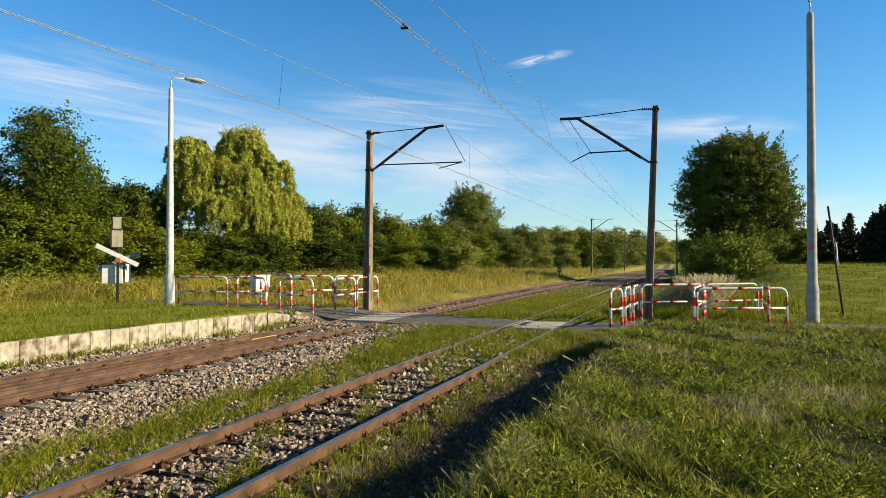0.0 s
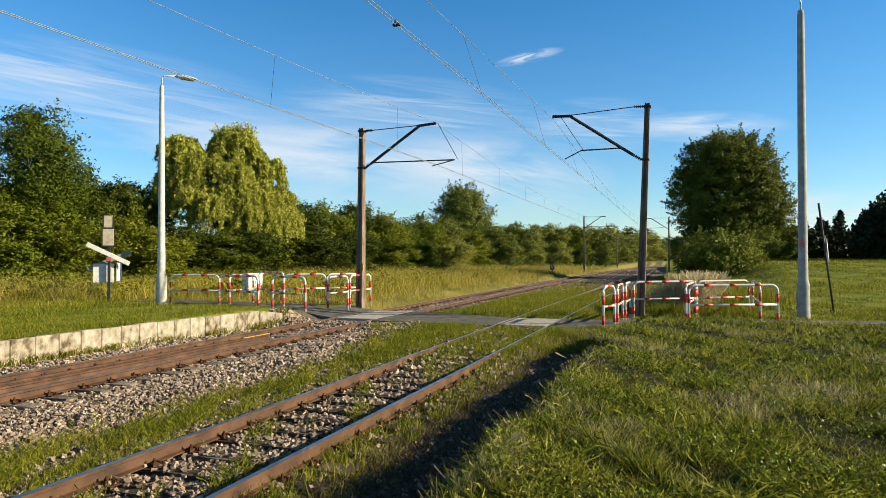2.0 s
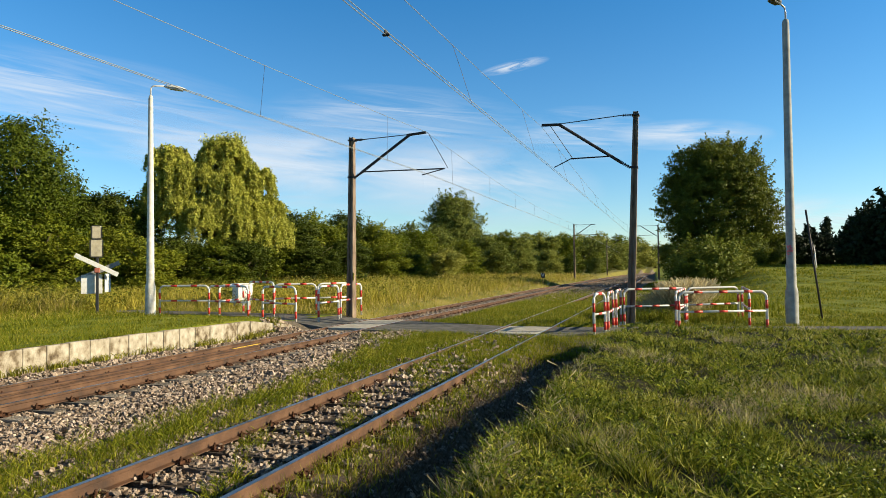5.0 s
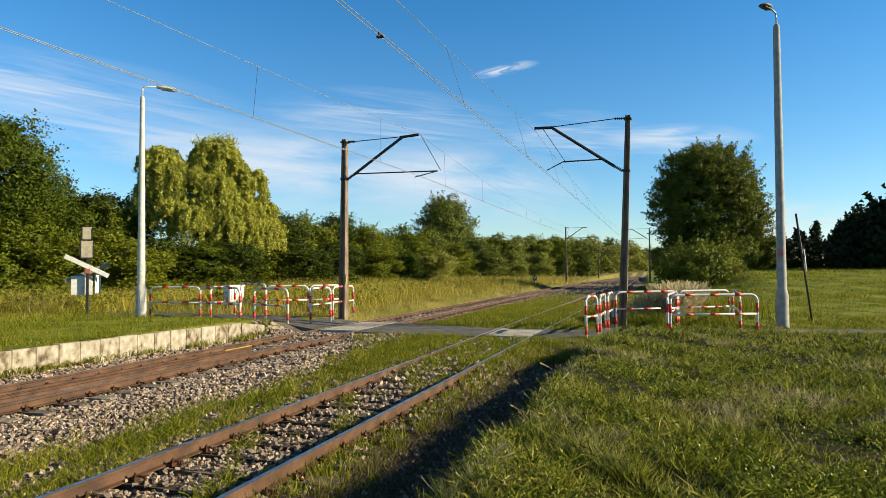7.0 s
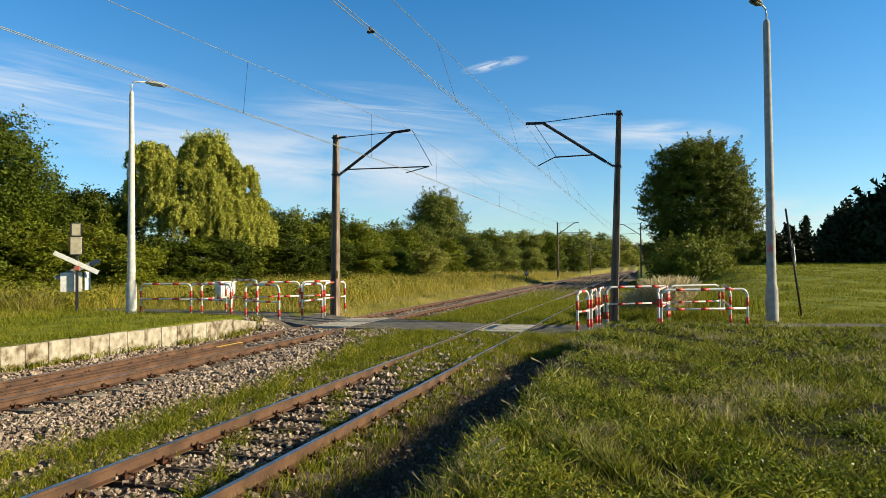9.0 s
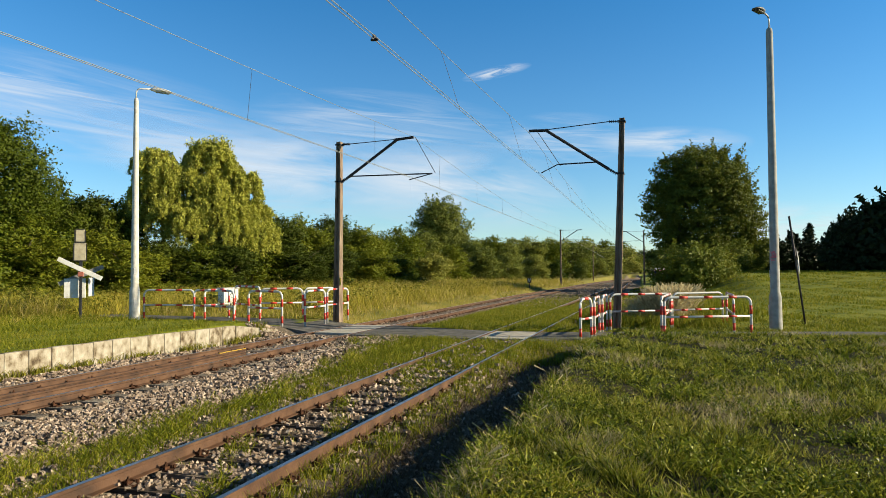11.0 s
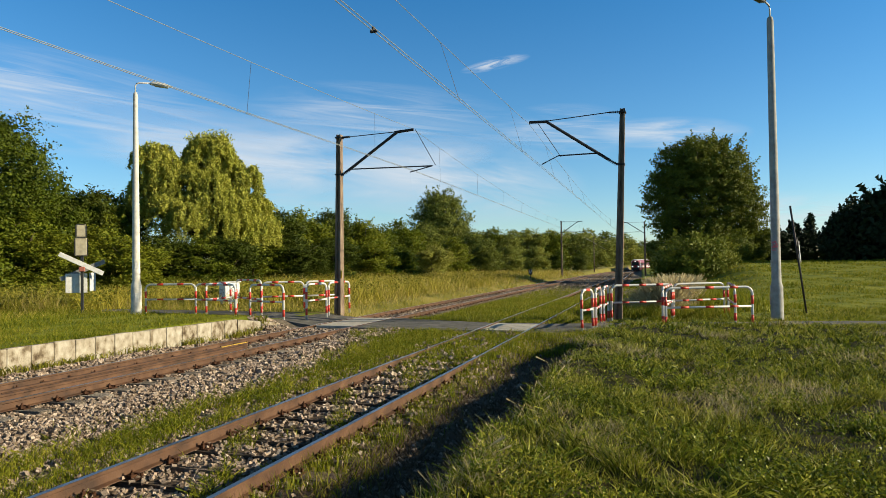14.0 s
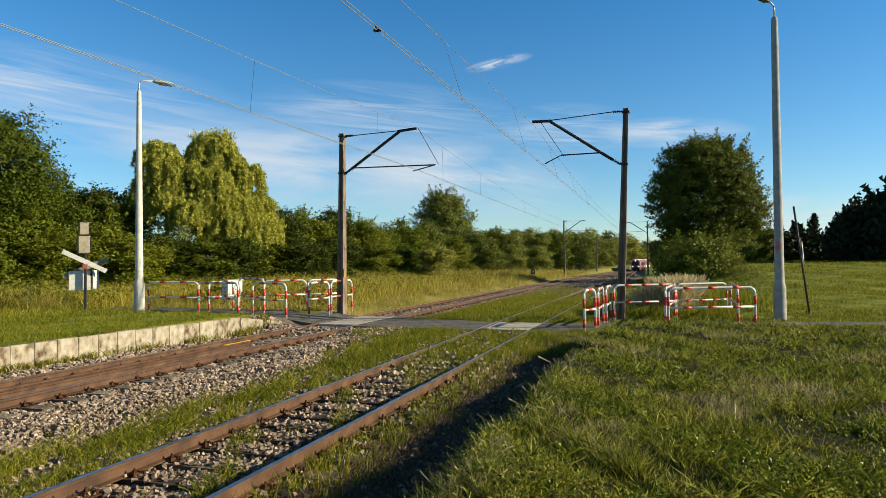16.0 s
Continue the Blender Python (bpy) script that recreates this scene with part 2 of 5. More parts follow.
RNG = np.random.default_rng(7)


def smooth01(a, lo, hi):
    t = np.clip((a - lo) / (hi - lo), 0, 1)
    return t * t * (3 - 2 * t)


# ---- plan of the line: sideways shift and fall of both tracks along y ----
def shift(y):
    return np.interp(y, [-50, 40, 60, 80, 110, 140, 180, 220, 240, 262, 300, 350, 450, 600], [0, 0, -0.12, -0.45, -1.15, -2.0, -3.1, -3.65, -2.5, -0.55, 4.2, 13, 38, 95])


def fall(y):
    return np.interp(y, [-50, 55, 110, 165, 220, 600], [0, 0, -0.35, -0.85, -1.35, -1.6])


def rough2(x, y, s):
    return np.sin(x * s * 1.3 + 1.7) * np.cos(y * s + 0.4) * 0.5 + np.sin(x * s * 2.9 + y * s * 2.1) * 0.3 + np.sin(y * s * 5.3 - x * s * 4.1) * 0.2


def ground_z(x, y):
    """Height of the ground sheet."""
    x, y = np.broadcast_arrays(np.asarray(x, float), np.asarray(y, float))
    e = x - np.where(y > 40, shift(y), 0)
    edge = e + 0.08 * np.sin(y * 1.35 + 0.6) + 0.07 * np.sin(y * 3.3)
    full = smooth01(y, 10.5, 14.5) * (1 - smooth01(y, 34, 40)) * smooth01(e, -8.8, -7.6) * (1 - smooth01(e, -3.5, -3.0))
    road = smooth01(y, 16.8, 18.6) * (1 - smooth01(y, 22.8, 24.5))
    bed = -0.21 + fall(y) + 0.135 * np.maximum(full, road)
    near = 1 - smooth01(y, 16.5 + 1.5 * smooth01(x, -2, 0), 19.2 + 1.2 * smooth01(x, -2, 2))
    right = 0.33 * near - 0.06 * (1 - near) + (0.045 * rough2(x, y, 1.1) + 0.03 * rough2(x + 5, y, 3.1)) * near
    right = right + 1.75 * smooth01(y, 29, 68) * smooth01(x, 1.5, 7.0) * (1 - smooth01(y, 200, 500) * 0.5) - 0.25 * smooth01(y, 40, 90) * (1 - smooth01(x, 1.5, 7))
    left = 0.36 * (1 - smooth01(y, 18.0, 21.0)) + 0.12 * smooth01(y, 18.0, 21.0) + 0.03 * rough2(x, y, 0.8)
    left = left + 0.7 * smooth01(y, 30, 60) * smooth01(-x, 20, 36) - 0.3 * smooth01(y, 40, 120)
    z = np.where(e > -7.4, bed + (right - bed) * smooth01(edge, -2.05, -1.35), bed + (left - bed) * np.where(y < 18.2, smooth01(-e, 12.6, 12.75), smooth01(-e, 11.3, 12.6)))
    return z

# ---- ground ----
def axis(fine, step, far, grow):
    a = list(np.arange(fine[0], fine[1] + 1e-6, step))
    s = step
    hi, lo = [a[-1]], [a[0]]
    while hi[-1] < far:
        s *= grow
        hi.append(hi[-1] + s)
    s = step
    while lo[-1] > -far:
        s *= grow
        lo.append(lo[-1] - s)
    return np.array(lo[:0:-1] + a + hi[1:])


def build_ground():
    xs, ys = axis((-14, 4.5), 0.16, 2600, 1.13), axis((0, 32), 0.27, 2600, 1.11)
    gx, gy = np.meshgrid(xs, ys)
    gz = ground_z(gx, gy)
    v = np.stack([gx, gy, gz], -1).reshape(-1, 3)
    i = np.arange(len(ys) - 1)[:, None] * len(xs) + np.arange(len(xs) - 1)[None]
    f = np.stack([i, i + 1, i + 1 + len(xs), i + len(xs)], -1).reshape(-1, 4)
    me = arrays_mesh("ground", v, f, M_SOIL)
    me.materials.append(M_BED)
    me.materials.append(M_MEADOW_SOIL)
    me.materials.append(M_LAWN_SOIL)
    c = v[f].mean(1)
    e = c[:, 0] - np.where(c[:, 1] > 40, shift(c[:, 1]), 0)
    bed = (e > np.where(c[:, 1] > 23, -11.3, -12.4)) & (e < -1.6) & (c[:, 1] < 300)
    meadow = ~bed & (c[:, 1] > 23) & (c[:, 0] < -8)
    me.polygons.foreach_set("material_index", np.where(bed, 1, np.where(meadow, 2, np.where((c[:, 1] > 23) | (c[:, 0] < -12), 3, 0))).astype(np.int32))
    me.polygons.foreach_set("use_smooth", np.ones(len(f), dtype=bool))
    tagged(new("ground", me), "grassy ground with a gravel track bed", "ground", kind="structure")


build_ground()

# ---- railway ----
LEFT_X, RIGHT_X, HALF = -10.12, -4.45, 0.755
PROFILE = [(-0.0625, -0.149), (0.0625, -0.149), (0.0625, -0.139), (0.012, -0.126), (0.008, -0.046), (0.034, -0.034), (0.034, -0.004), (0.029, 0.0), (-0.029, 0.0), (-0.034, -0.004), (-0.034, -0.034), (-0.008, -0.046), (-0.012, -0.126), (-0.0625, -0.139)]


def sweep_rail(name, x0, ys, parent, dz=0.0, spare=False):
    bm = bmesh.new()
    rings = []
    for y in ys:
        s, d = float(shift(y)), float(fall(y)) + dz
        rings.append([bm.verts.new((x0 + s + px, y, pz + d)) for px, pz in PROFILE])
    n = len(PROFILE)
    for a, b in zip(rings, rings[1:]):
        for k in range(n):
            f = bm.faces.new((a[k], b[k], b[(k + 1) % n], a[(k + 1) % n]))
            f.material_index = 1 if k == 7 and not spare else 0
    bm.faces.new(rings[0])
    bm.faces.new(rings[-1][::-1])
    return part(name, bm, [M_RUST, M_HEAD], parent)


def fastener_mesh():
    """Rib plate with two clip bolts each side of the rail foot."""
    bm = bmesh.new()
    box(bm, (0, 0, -0.155), (0.34, 0.15, 0.014), bevel=0.003)
    for sx in (-1, 1):
        box(bm, (sx * 0.085, 0, -0.138), (0.022, 0.13, 0.03))
        for sy in (-1, 1):
            box(bm, (sx * 0.062, sy * 0.042, -0.122), (0.07, 0.035, 0.018), bevel=0.004)
        tube(bm, [(sx * 0.075, -0.03, -0.14), (sx * 0.078, -0.03, -0.07)], 0.012, 6)
        lathe(bm, [(0.022, -0.115), (0.022, -0.092)], 6, (sx * 0.076, -0.03, 0))
        tube(bm, [(sx * 0.135, 0.04, -0.15), (sx * 0.135, 0.04, -0.11)], 0.017, 6)
    return finish(bm, "fastener", M_CLIP)


def sleeper_mesh(k, wood):
    rnd = random.Random(k)
    bm = bmesh.new()
    box(bm, (0, 0, -0.235), (2.55, 0.25, 0.145), bevel=0.012)
    for v in bm.verts:
        v.co += Vector((rnd.uniform(-0.02, 0.02), rnd.uniform(-0.008, 0.008), rnd.uniform(-0.006, 0.004)))
    return finish(bm, "sleeper", wood)


def build_track(x0, label, y_end, seed, wood):
    rnd = random.Random(seed)
    track = thing("railway_track", label, "railway track", "railway tracks")
    ys = [-8, 0, 10, 20, 30, 40, 50] + list(range(55, y_end, 5))
    for side in (-1, 1):
        sweep_rail("rail", x0 + side * HALF, ys, track)
    meshes = [sleeper_mesh(seed * 10 + k, wood) for k in range(4)]
    clip = fastener_mesh()
    y = -2.0
    rest = bmesh.new()
    while y < 170:
        yy = y + rnd.uniform(-0.02, 0.02)
        s, d = float(shift(yy)), float(fall(yy))
        if y < 48:
            if not 18.9 < y < 23.2:
                sl = part("sleeper", rnd.choice(meshes), None, track, at=pose(x0 + rnd.uniform(-0.03, 0.03), yy, 0, 0, 0, rnd.uniform(-1, 1)))
                for side in (-1, 1):
                    part("fastener", clip, None, sl, at=pose(side * HALF, 0, 0))
        else:
            box(rest, (x0 + s, yy, -0.235 + d), (2.5, 0.25, 0.14))
        y += 0.575
    tagged(part("sleeper_run", rest, wood, track), kind="stuff")
    return track


build_track(RIGHT_X, "rusty straight railway track on weathered wooden sleepers, partly overgrown", 420, 3, M_SLEEPER)
build_track(LEFT_X, "rusty railway track on pale ballast beside a low platform", 420, 5, M_SLEEPER_PALE)

# spare rails lying between the rails of the platform track
for dx, end in ((-0.2, 15.1), (0.12, 14.6)):
    spare = thing("spare_rail", "long rusty spare rail with a yellow end lying in the track", "rail", "spare rails")
    sweep_rail("rail_bar", LEFT_X + dx, [-8, 0, 8, end], spare, -0.02, True)
    if dx < 0:
        bm = bmesh.new()
        box(bm, (LEFT_X + dx, end - 0.55, -0.017), (0.066, 1.1, 0.006))
        part("painted_end", bm, M_YELLOW, spare, "yellow painted rail end")


# ballast stones
def scatter_stones(name, x, y, z, size, label):
    """Broken, angular stones: skewed boxes of uneven corners."""
    n = len(x)
    base = np.array([(-1, -1, -1), (1, -1, -1), (1, 1, -1), (-1, 1, -1), (-1, -1, 1), (1, -1, 1), (1, 1, 1), (-1, 1, 1)], float)
    v = base[None] * RNG.uniform(0.5, 1.0, (n, 8, 3))
    v *= size[:, None, None] * np.stack([RNG.uniform(0.85, 1.25, n), RNG.uniform(0.7, 1.0, n), RNG.uniform(0.5, 0.85, n)], -1)[:, None]
    q = RNG.normal(size=(n, 4)) * np.array([1.6, 0.5, 0.5, 1.6])
    q /= np.linalg.norm(q, axis=1, keepdims=True)
    w, a, b, c = q.T
    R = np.stack([1 - 2 * (b * b + c * c), 2 * (a * b - c * w), 2 * (a * c + b * w), 2 * (a * b + c * w), 1 - 2 * (a * a + c * c), 2 * (b * c - a * w), 2 * (a * c - b * w), 2 * (b * c + a * w), 1 - 2 * (a * a + b * b)], -1).reshape(n, 3, 3)
    v = np.einsum("nij,nkj->nki", R, v) + np.stack([x, y, z], -1)[:, None]
    f = np.array([(4, 5, 6, 7), (0, 1, 5, 4), (1, 2, 6, 5), (2, 3, 7, 6), (3, 0, 4, 7)])
    f = (f[None] + 8 * np.arange(n)[:, None, None]).reshape(-1, 4)
    tagged(new(name, arrays_mesh(name, v.reshape(-1, 3), f, M_STONE)), label, "ballast", kind="stuff")


def near_y(n, lo, hi):
    """Places along y, denser towards the near end."""
    return lo * (hi / lo) ** RNG.random(n)


def build_ballast():
    n = 52000
    y = near_y(n, 3.6, 19.2)
    x = RNG.uniform(-12.4, -2.3, n)
    # fewer stones in the overgrown strip and on the right shoulder
    keep = (RNG.random(n) > 0.85 * smooth01(y, 11.5, 14.5) * smooth01(x, -8.6, -7.2)) & np.where(x > -3.3, RNG.random(n) < 0.12, np.where((x > -6.6) & (x < -5.3), RNG.random(n) < 0.5, True))
    # sleepers stay mostly bare
    phase = ((y + 2.0) / 0.575) % 1
    on = ((phase < 0.23) | (phase > 0.77)) & ((np.abs(x - LEFT_X) < 1.24) | (np.abs(x - RIGHT_X) < 1.24))
    keep &= ~on | (RNG.random(n) < np.where(x < -8, 0.12, 0.38))
    x, y, on = x[keep], y[keep], on[keep] & (x[keep] > -7)
    heap = 0.06 * np.exp(-((x + 7.7) / 0.6) ** 2) + 0.08 * np.exp(-((x + 12.1) / 0.4) ** 2) * (1 - smooth01(y, 13, 16))
    scatter_stones("ballast", x, y, ground_z(np.minimum(x, -2.6), y) - 0.005 + heap + np.where(on, 0.05, 0.0) + RNG.uniform(-0.02, 0.03, len(x)), RNG.uniform(0.026, 0.052, len(x)) * np.clip(y / 12, 0.68, 1.1), "pale crushed stone ballast round the sleepers")
    n = 5000
    x, y = RNG.uniform(-12.3, -2.6, n), RNG.uniform(-7, 3.0, n)
    scatter_stones("ballast", x, y, ground_z(np.minimum(x, -2.6), y) + RNG.uniform(-0.02, 0.02, n), RNG.uniform(0.03, 0.06, n), "pale crushed stone ballast round the sleepers")
    n = 8000
    y = near_y(n, 23.2, 130)
    x = np.where(RNG.random(n) < 0.6, RNG.uniform(-12, -8.4, n), RNG.uniform(-8.4, -3.2, n)) + shift(y)
    keep = (x < -8.5 + shift(y)) | (y > 38)
    x, y = x[keep], y[keep]
    scatter_stones("far_ballast", x, y, -0.19 + fall(y) + RNG.uniform(-0.02, 0.03, len(x)), RNG.uniform(0.03, 0.07, len(x)), "grey ballast along the far tracks")


build_ballast()


# ---- platform ----
def build_platform():
    plat = thing("platform_edge", "low weathered concrete platform edge wall with stained panels", "platform", kind="structure")
    rnd = random.Random(4)
    pts = [(-12.5, -6.0)]
    while pts[-1][1] < 17.3:
        y = pts[-1][1] + 0.555
        pts.append((-12.5 + 0.42 * max(0, (y - 12.0) / 6.0) ** 1.5, y))
    for (xa, ya), (xb, yb) in zip(pts, pts[1:]):
        bm = bmesh.new()
        ln = math.hypot(xb - xa, yb - ya)
        box(bm, (0, 0, 0), (0.14, ln - 0.012, 0.74), bevel=0.01)
        z = 0.0 + rnd.uniform(-0.008, 0.008)
        part("wall_panel", bm, M_WALL, plat, at=pose((xa + xb) / 2 - 0.07 + rnd.uniform(-0.005, 0.005), (ya + yb) / 2, z, 0, rnd.uniform(-0.4, 0.4), math.degrees(math.atan2(xa - xb, yb - ya))))
    # sloping end towards the crossing
    xa, ya = pts[-1]
    bm = bmesh.new()
    prof = [(0, -0.35), (0, 0.36), (1.7, 0.12), (1.7, -0.35)]
    for side in (0, -0.14):
        bm.verts.ensure_lookup_table()
        vs = [bm.verts.new((side, p, q)) for p, q in prof]
        bm.faces.new(vs if side == 0 else vs[::-1])
    bm.verts.ensure_lookup_table()
    for k in range(4):
        bm.faces.new((bm.verts[k], bm.verts[4 + k], bm.verts[4 + (k + 1) % 4], bm.verts[(k + 1) % 4]))
    bmesh.ops.recalc_face_normals(bm, faces=bm.faces)
    part("ramp_wall", bm, M_WALL, plat, at=pose(xa, ya + 0.02, 0, 0, 0, -14))


build_platform()


# ---- crossing road ----
def strip(bm, corners, z0, z1):
    """A slab over four corners of the plan."""
    lo = [bm.verts.new((x, y, z0)) for x, y in corners]
    hi = [bm.verts.new((x, y, z1 if not isinstance(z1, (list, tuple)) else z1[i])) for i, (x, y) in enumerate(corners)]
    bm.faces.new(hi)
    bm.faces.new(lo[::-1])
    for k in range(4):
        bm.faces.new((lo[k], lo[(k + 1) % 4], hi[(k + 1) % 4], hi[k]))


def build_road():
    road = thing("crossing_road", "narrow worn asphalt path across both tracks", "road", kind="structure")
    for c, z in (
        ([(-31, 23.7), (-14.6, 21.5), (-14.6, 23.2), (-31, 24.3)], [0.16, 0.145, 0.145, 0.16]),
        ([(-14.6, 21.5), (-12.6, 20.1), (-12.6, 23.1), (-14.6, 23.2)], [0.145, 0.14, 0.13, 0.145]),
        ([(-12.6, 20.1), (-10.96, 19.6), (-10.96, 23.0), (-12.6, 23.1)], [0.14, -0.004, -0.004, 0.13]),
        ([(-9.28, 19.2), (-5.28, 18.9), (-5.28, 21.4), (-9.28, 22.9)], -0.006),
        ([(-3.61, 18.75), (-1.5, 19.9), (-1.5, 21.9), (-3.61, 21.3)], [-0.006, 0.0, 0.0, -0.006]),
        ([(-1.5, 19.9), (5.5, 22.6), (5.5, 23.7), (-1.5, 21.9)], [0.0, 0.0, 0.0, 0.0]),
        ([(5.5, 22.6), (22, 25.2), (22, 26.0), (5.5, 23.7)], [0.0, 0.0, 0.0, 0.0]),
    ):
        bm = bmesh.new()
        strip(bm, c, -0.3, z)
        part("asphalt", bm, M_ASPHALT, road)
    for x0, ya, yb in ((LEFT_X, 19.6, 22.8), (RIGHT_X, 19.1, 21.5)):
        for k in range(2):
            h = (yb - ya) / 2
            bm = bmesh.new()
            box(bm, (x0 + 0.02, ya + h * (k + 0.5), -0.09), (1.34, h - 0.03, 0.17), bevel=0.012)
            part("crossing_slab", bm, M_SLAB, road, "pale concrete crossing slab")


build_road()

# ---- lamp posts ----
def lamp_post(x, y, z, h, r0, r1, turn, label, mat=None):
    lamp = thing("street_lamp", label, "street lamp", "street lamps", at=pose(x, y, z, 0, 0, turn))
    bm = bmesh.new()
    lathe(bm, [(r0 * 1.02, -0.3), (r0 * 1.02, 0.06), (r0, 0.08), (r0 * 0.98, 0.98), (r0 * 0.86, 1.08), (r0 * 0.76, 1.16), (r1 * 0.98, h - 0.12), (r1 * 0.8, h), (r1 * 0.5, h + 0.03)], 20)
    post = part("post", bm, mat or M_LAMP_POST, lamp, smooth=True)
    bm = bmesh.new()
    pts = [(0, 0, h - 0.1), (0, 0, h + 0.25)] + [(0.16 - 0.16 * math.cos(a), 0, h + 0.25 + 0.16 * math.sin(a)) for a in (0.4, 0.8, 1.2, 1.57)] + [(0.55, 0, h + 0.43)]
    tube(bm, pts, 0.028, 10)
    part("bracket", bm, M_GREY, lamp, smooth=True)
    head = part("lamp_head", head_mesh(M_LANTERN_SHADED if mat else M_WHITE), None, lamp, at=pose(0.5, 0, h + 0.41, 0, 4, 0))
    bm = bmesh.new()
    box(bm, (0.42, 0, -0.05), (0.5, 0.2, 0.05), bevel=0.02)
    part("lens", bm, M_LANTERN_SHADED if mat else M_LAMP_GLASS, head)
    for k, (zz, hh) in enumerate(((1.75, 0.22), (0.55, 0.34))):
        bm = bmesh.new()
        box(bm, (0.02, -(r0 * (0.75 if k == 0 else 1.0)) - 0.004, zz), (0.09, 0.006, hh))
        part("sticker", bm, M_WHITE, post, "small white paper sticker")
    return lamp


def head_mesh(mat):
    """Flat teardrop lantern."""
    bm = bmesh.new()
    rings = []
    for s, w, t, b in ((0.0, 0.05, 0.045, -0.045), (0.08, 0.09, 0.075, -0.05), (0.2, 0.14, 0.1, -0.06), (0.45, 0.17, 0.1, -0.05), (0.65, 0.15, 0.06, -0.04), (0.78, 0.08, 0.01, -0.03), (0.82, 0.02, -0.01, -0.025)):
        ring = []
        for k in range(12):
            a = 2 * math.pi * k / 12
            zz = math.sin(a)
            ring.append(bm.verts.new((s, w * math.cos(a), zz * t if zz > 0 else -zz * b)))
        rings.append(ring)
    for a, b in zip(rings, rings[1:]):
        for k in range(12):
            bm.faces.new((a[k], a[(k + 1) % 12], b[(k + 1) % 12], b[k]))
    bm.faces.new(rings[0][::-1])
    bm.faces.new(rings[-1])
    bmesh.ops.recalc_face_normals(bm, faces=bm.faces)
    return finish(bm, "lamp_head", mat, True)


lamp_post(-18.85, 20.5, 0.3, 8.3, 0.19, 0.085, 40, "tall pale concrete lamp post with one small lantern behind the platform")
lamp_r = lamp_post(3.64, 24.4, 0.06, 9.92, 0.195, 0.108, 243, "tall pale concrete lamp post with pink scrawls beside the path", M_LAMP_POST_SHADED)
rnd = random.Random(8)
for k in range(9):
    bm = bmesh.new()
    a = rnd.uniform(-48, 17)
    zz = rnd.choice((1.55, 1.75, 2.2, 2.3, 2.35, 2.45, 2.5))
    r = 0.147 - 0.004 * (zz - 1.2)
    pts = [Vector((r * math.cos(radians(a + d)), r * math.sin(radians(a + d)), zz + rnd.uniform(-0.05, 0.05))) for d in range(0, 50, 8)]
    tube(bm, pts, 0.014, 5)
    part("paint_scrawl", bm, M_PINK, lamp_r, "pink paint scrawl")


# ---- catenary masts ----
def mast_mesh(h):
    """H-shaped concrete mast with recessed flanks, tapering upwards."""
    bm = bmesh.new()
    prof = [(-0.13, -0.16), (-0.055, -0.16), (-0.04, -0.09), (0.04, -0.09), (0.055, -0.16), (0.13, -0.16), (0.13, 0.16), (0.055, 0.16), (0.04, 0.09), (-0.04, 0.09), (-0.055, 0.16), (-0.13, 0.16)]
    rings = []
    for z, s in ((-0.4, 1.08), (0.0, 1.05), (h * 0.5, 0.86), (h, 0.66)):
        rings.append([bm.verts.new((px * s, py * s, z)) for px, py in prof])
    n = len(prof)
    for a, b in zip(rings, rings[1:]):
        for k in range(n):
            bm.faces.new((a[k], a[(k + 1) % n], b[(k + 1) % n], b[k]))
    bm.faces.new(rings[0][::-1])
    bm.faces.new(rings[-1])
    return bm


def insulator(bm, a, b, r=0.05):
    a, b = Vector(a), Vector(b)
    for k in range(5):
        p = a.lerp(b, (k + 0.5) / 5)
        d = (b - a).normalized() * 0.012
        tube(bm, [p - d, p + d], r, 8)
    tube(bm, [a, b], r * 0.4, 6)


def mast(x, y, z, h, way, lean, label, lo, tip, end):
    """way: +1 when the arm points to +x; lo: height of the arm's foot; tip, end: its knee and end, outwards and up."""
    m = thing("catenary_mast", label, "catenary mast", "catenary masts", at=pose(x, y, z, 0, lean, 0))
    part("mast_post", mast_mesh(h), M_POLE, m)
    w = way
    for p in (lo, h - 0.12):
        bm = bmesh.new()
        box(bm, (0, 0, p), (0.25, 0.3, 0.06), bevel=0.008)
        part("collar", bm, M_IRON, m)
    foot = (w * 0.42, 0, lo + 0.27 * (tip[1] - lo) / (tip[0] - 0.15))
    knee, far = (w * tip[0], 0, tip[1]), (w * end[0], 0, end[1])
    bm = bmesh.new()
    tube(bm, [foot, knee], 0.055, 8)
    tube(bm, [Vector(knee) - Vector((w * 0.12, 0, 0.02)), far], 0.055, 8)
    part("bracket_arm", bm, M_IRON, m, "dark inclined steel bracket arm")
    bm = bmesh.new()
    tube(bm, [(w * 0.45, 0, h - 0.1), knee], 0.016, 6)
    part("stay_rod", bm, M_IRON, m)
    bm = bmesh.new()
    insulator(bm, (w * 0.13, 0, h - 0.1), (w * 0.45, 0, h - 0.1))
    part("insulator", bm, M_IRON, m, "dark ribbed insulator")
    bm = bmesh.new()
    insulator(bm, (w * 0.13, 0, lo), foot, 0.06)
    part("insulator", bm, M_IRON, m, "dark ribbed insulator")
    return m


def steady(m, x0, z0, x1, z1, drop):
    bm = bmesh.new()
    tube(bm, [(x0, 0, z0), (x1, 0, z1)], 0.026, 8)
    tube(bm, [(x1, 0, z1), drop], 0.02, 8)
    part("steady_arm", bm, M_IRON, m)


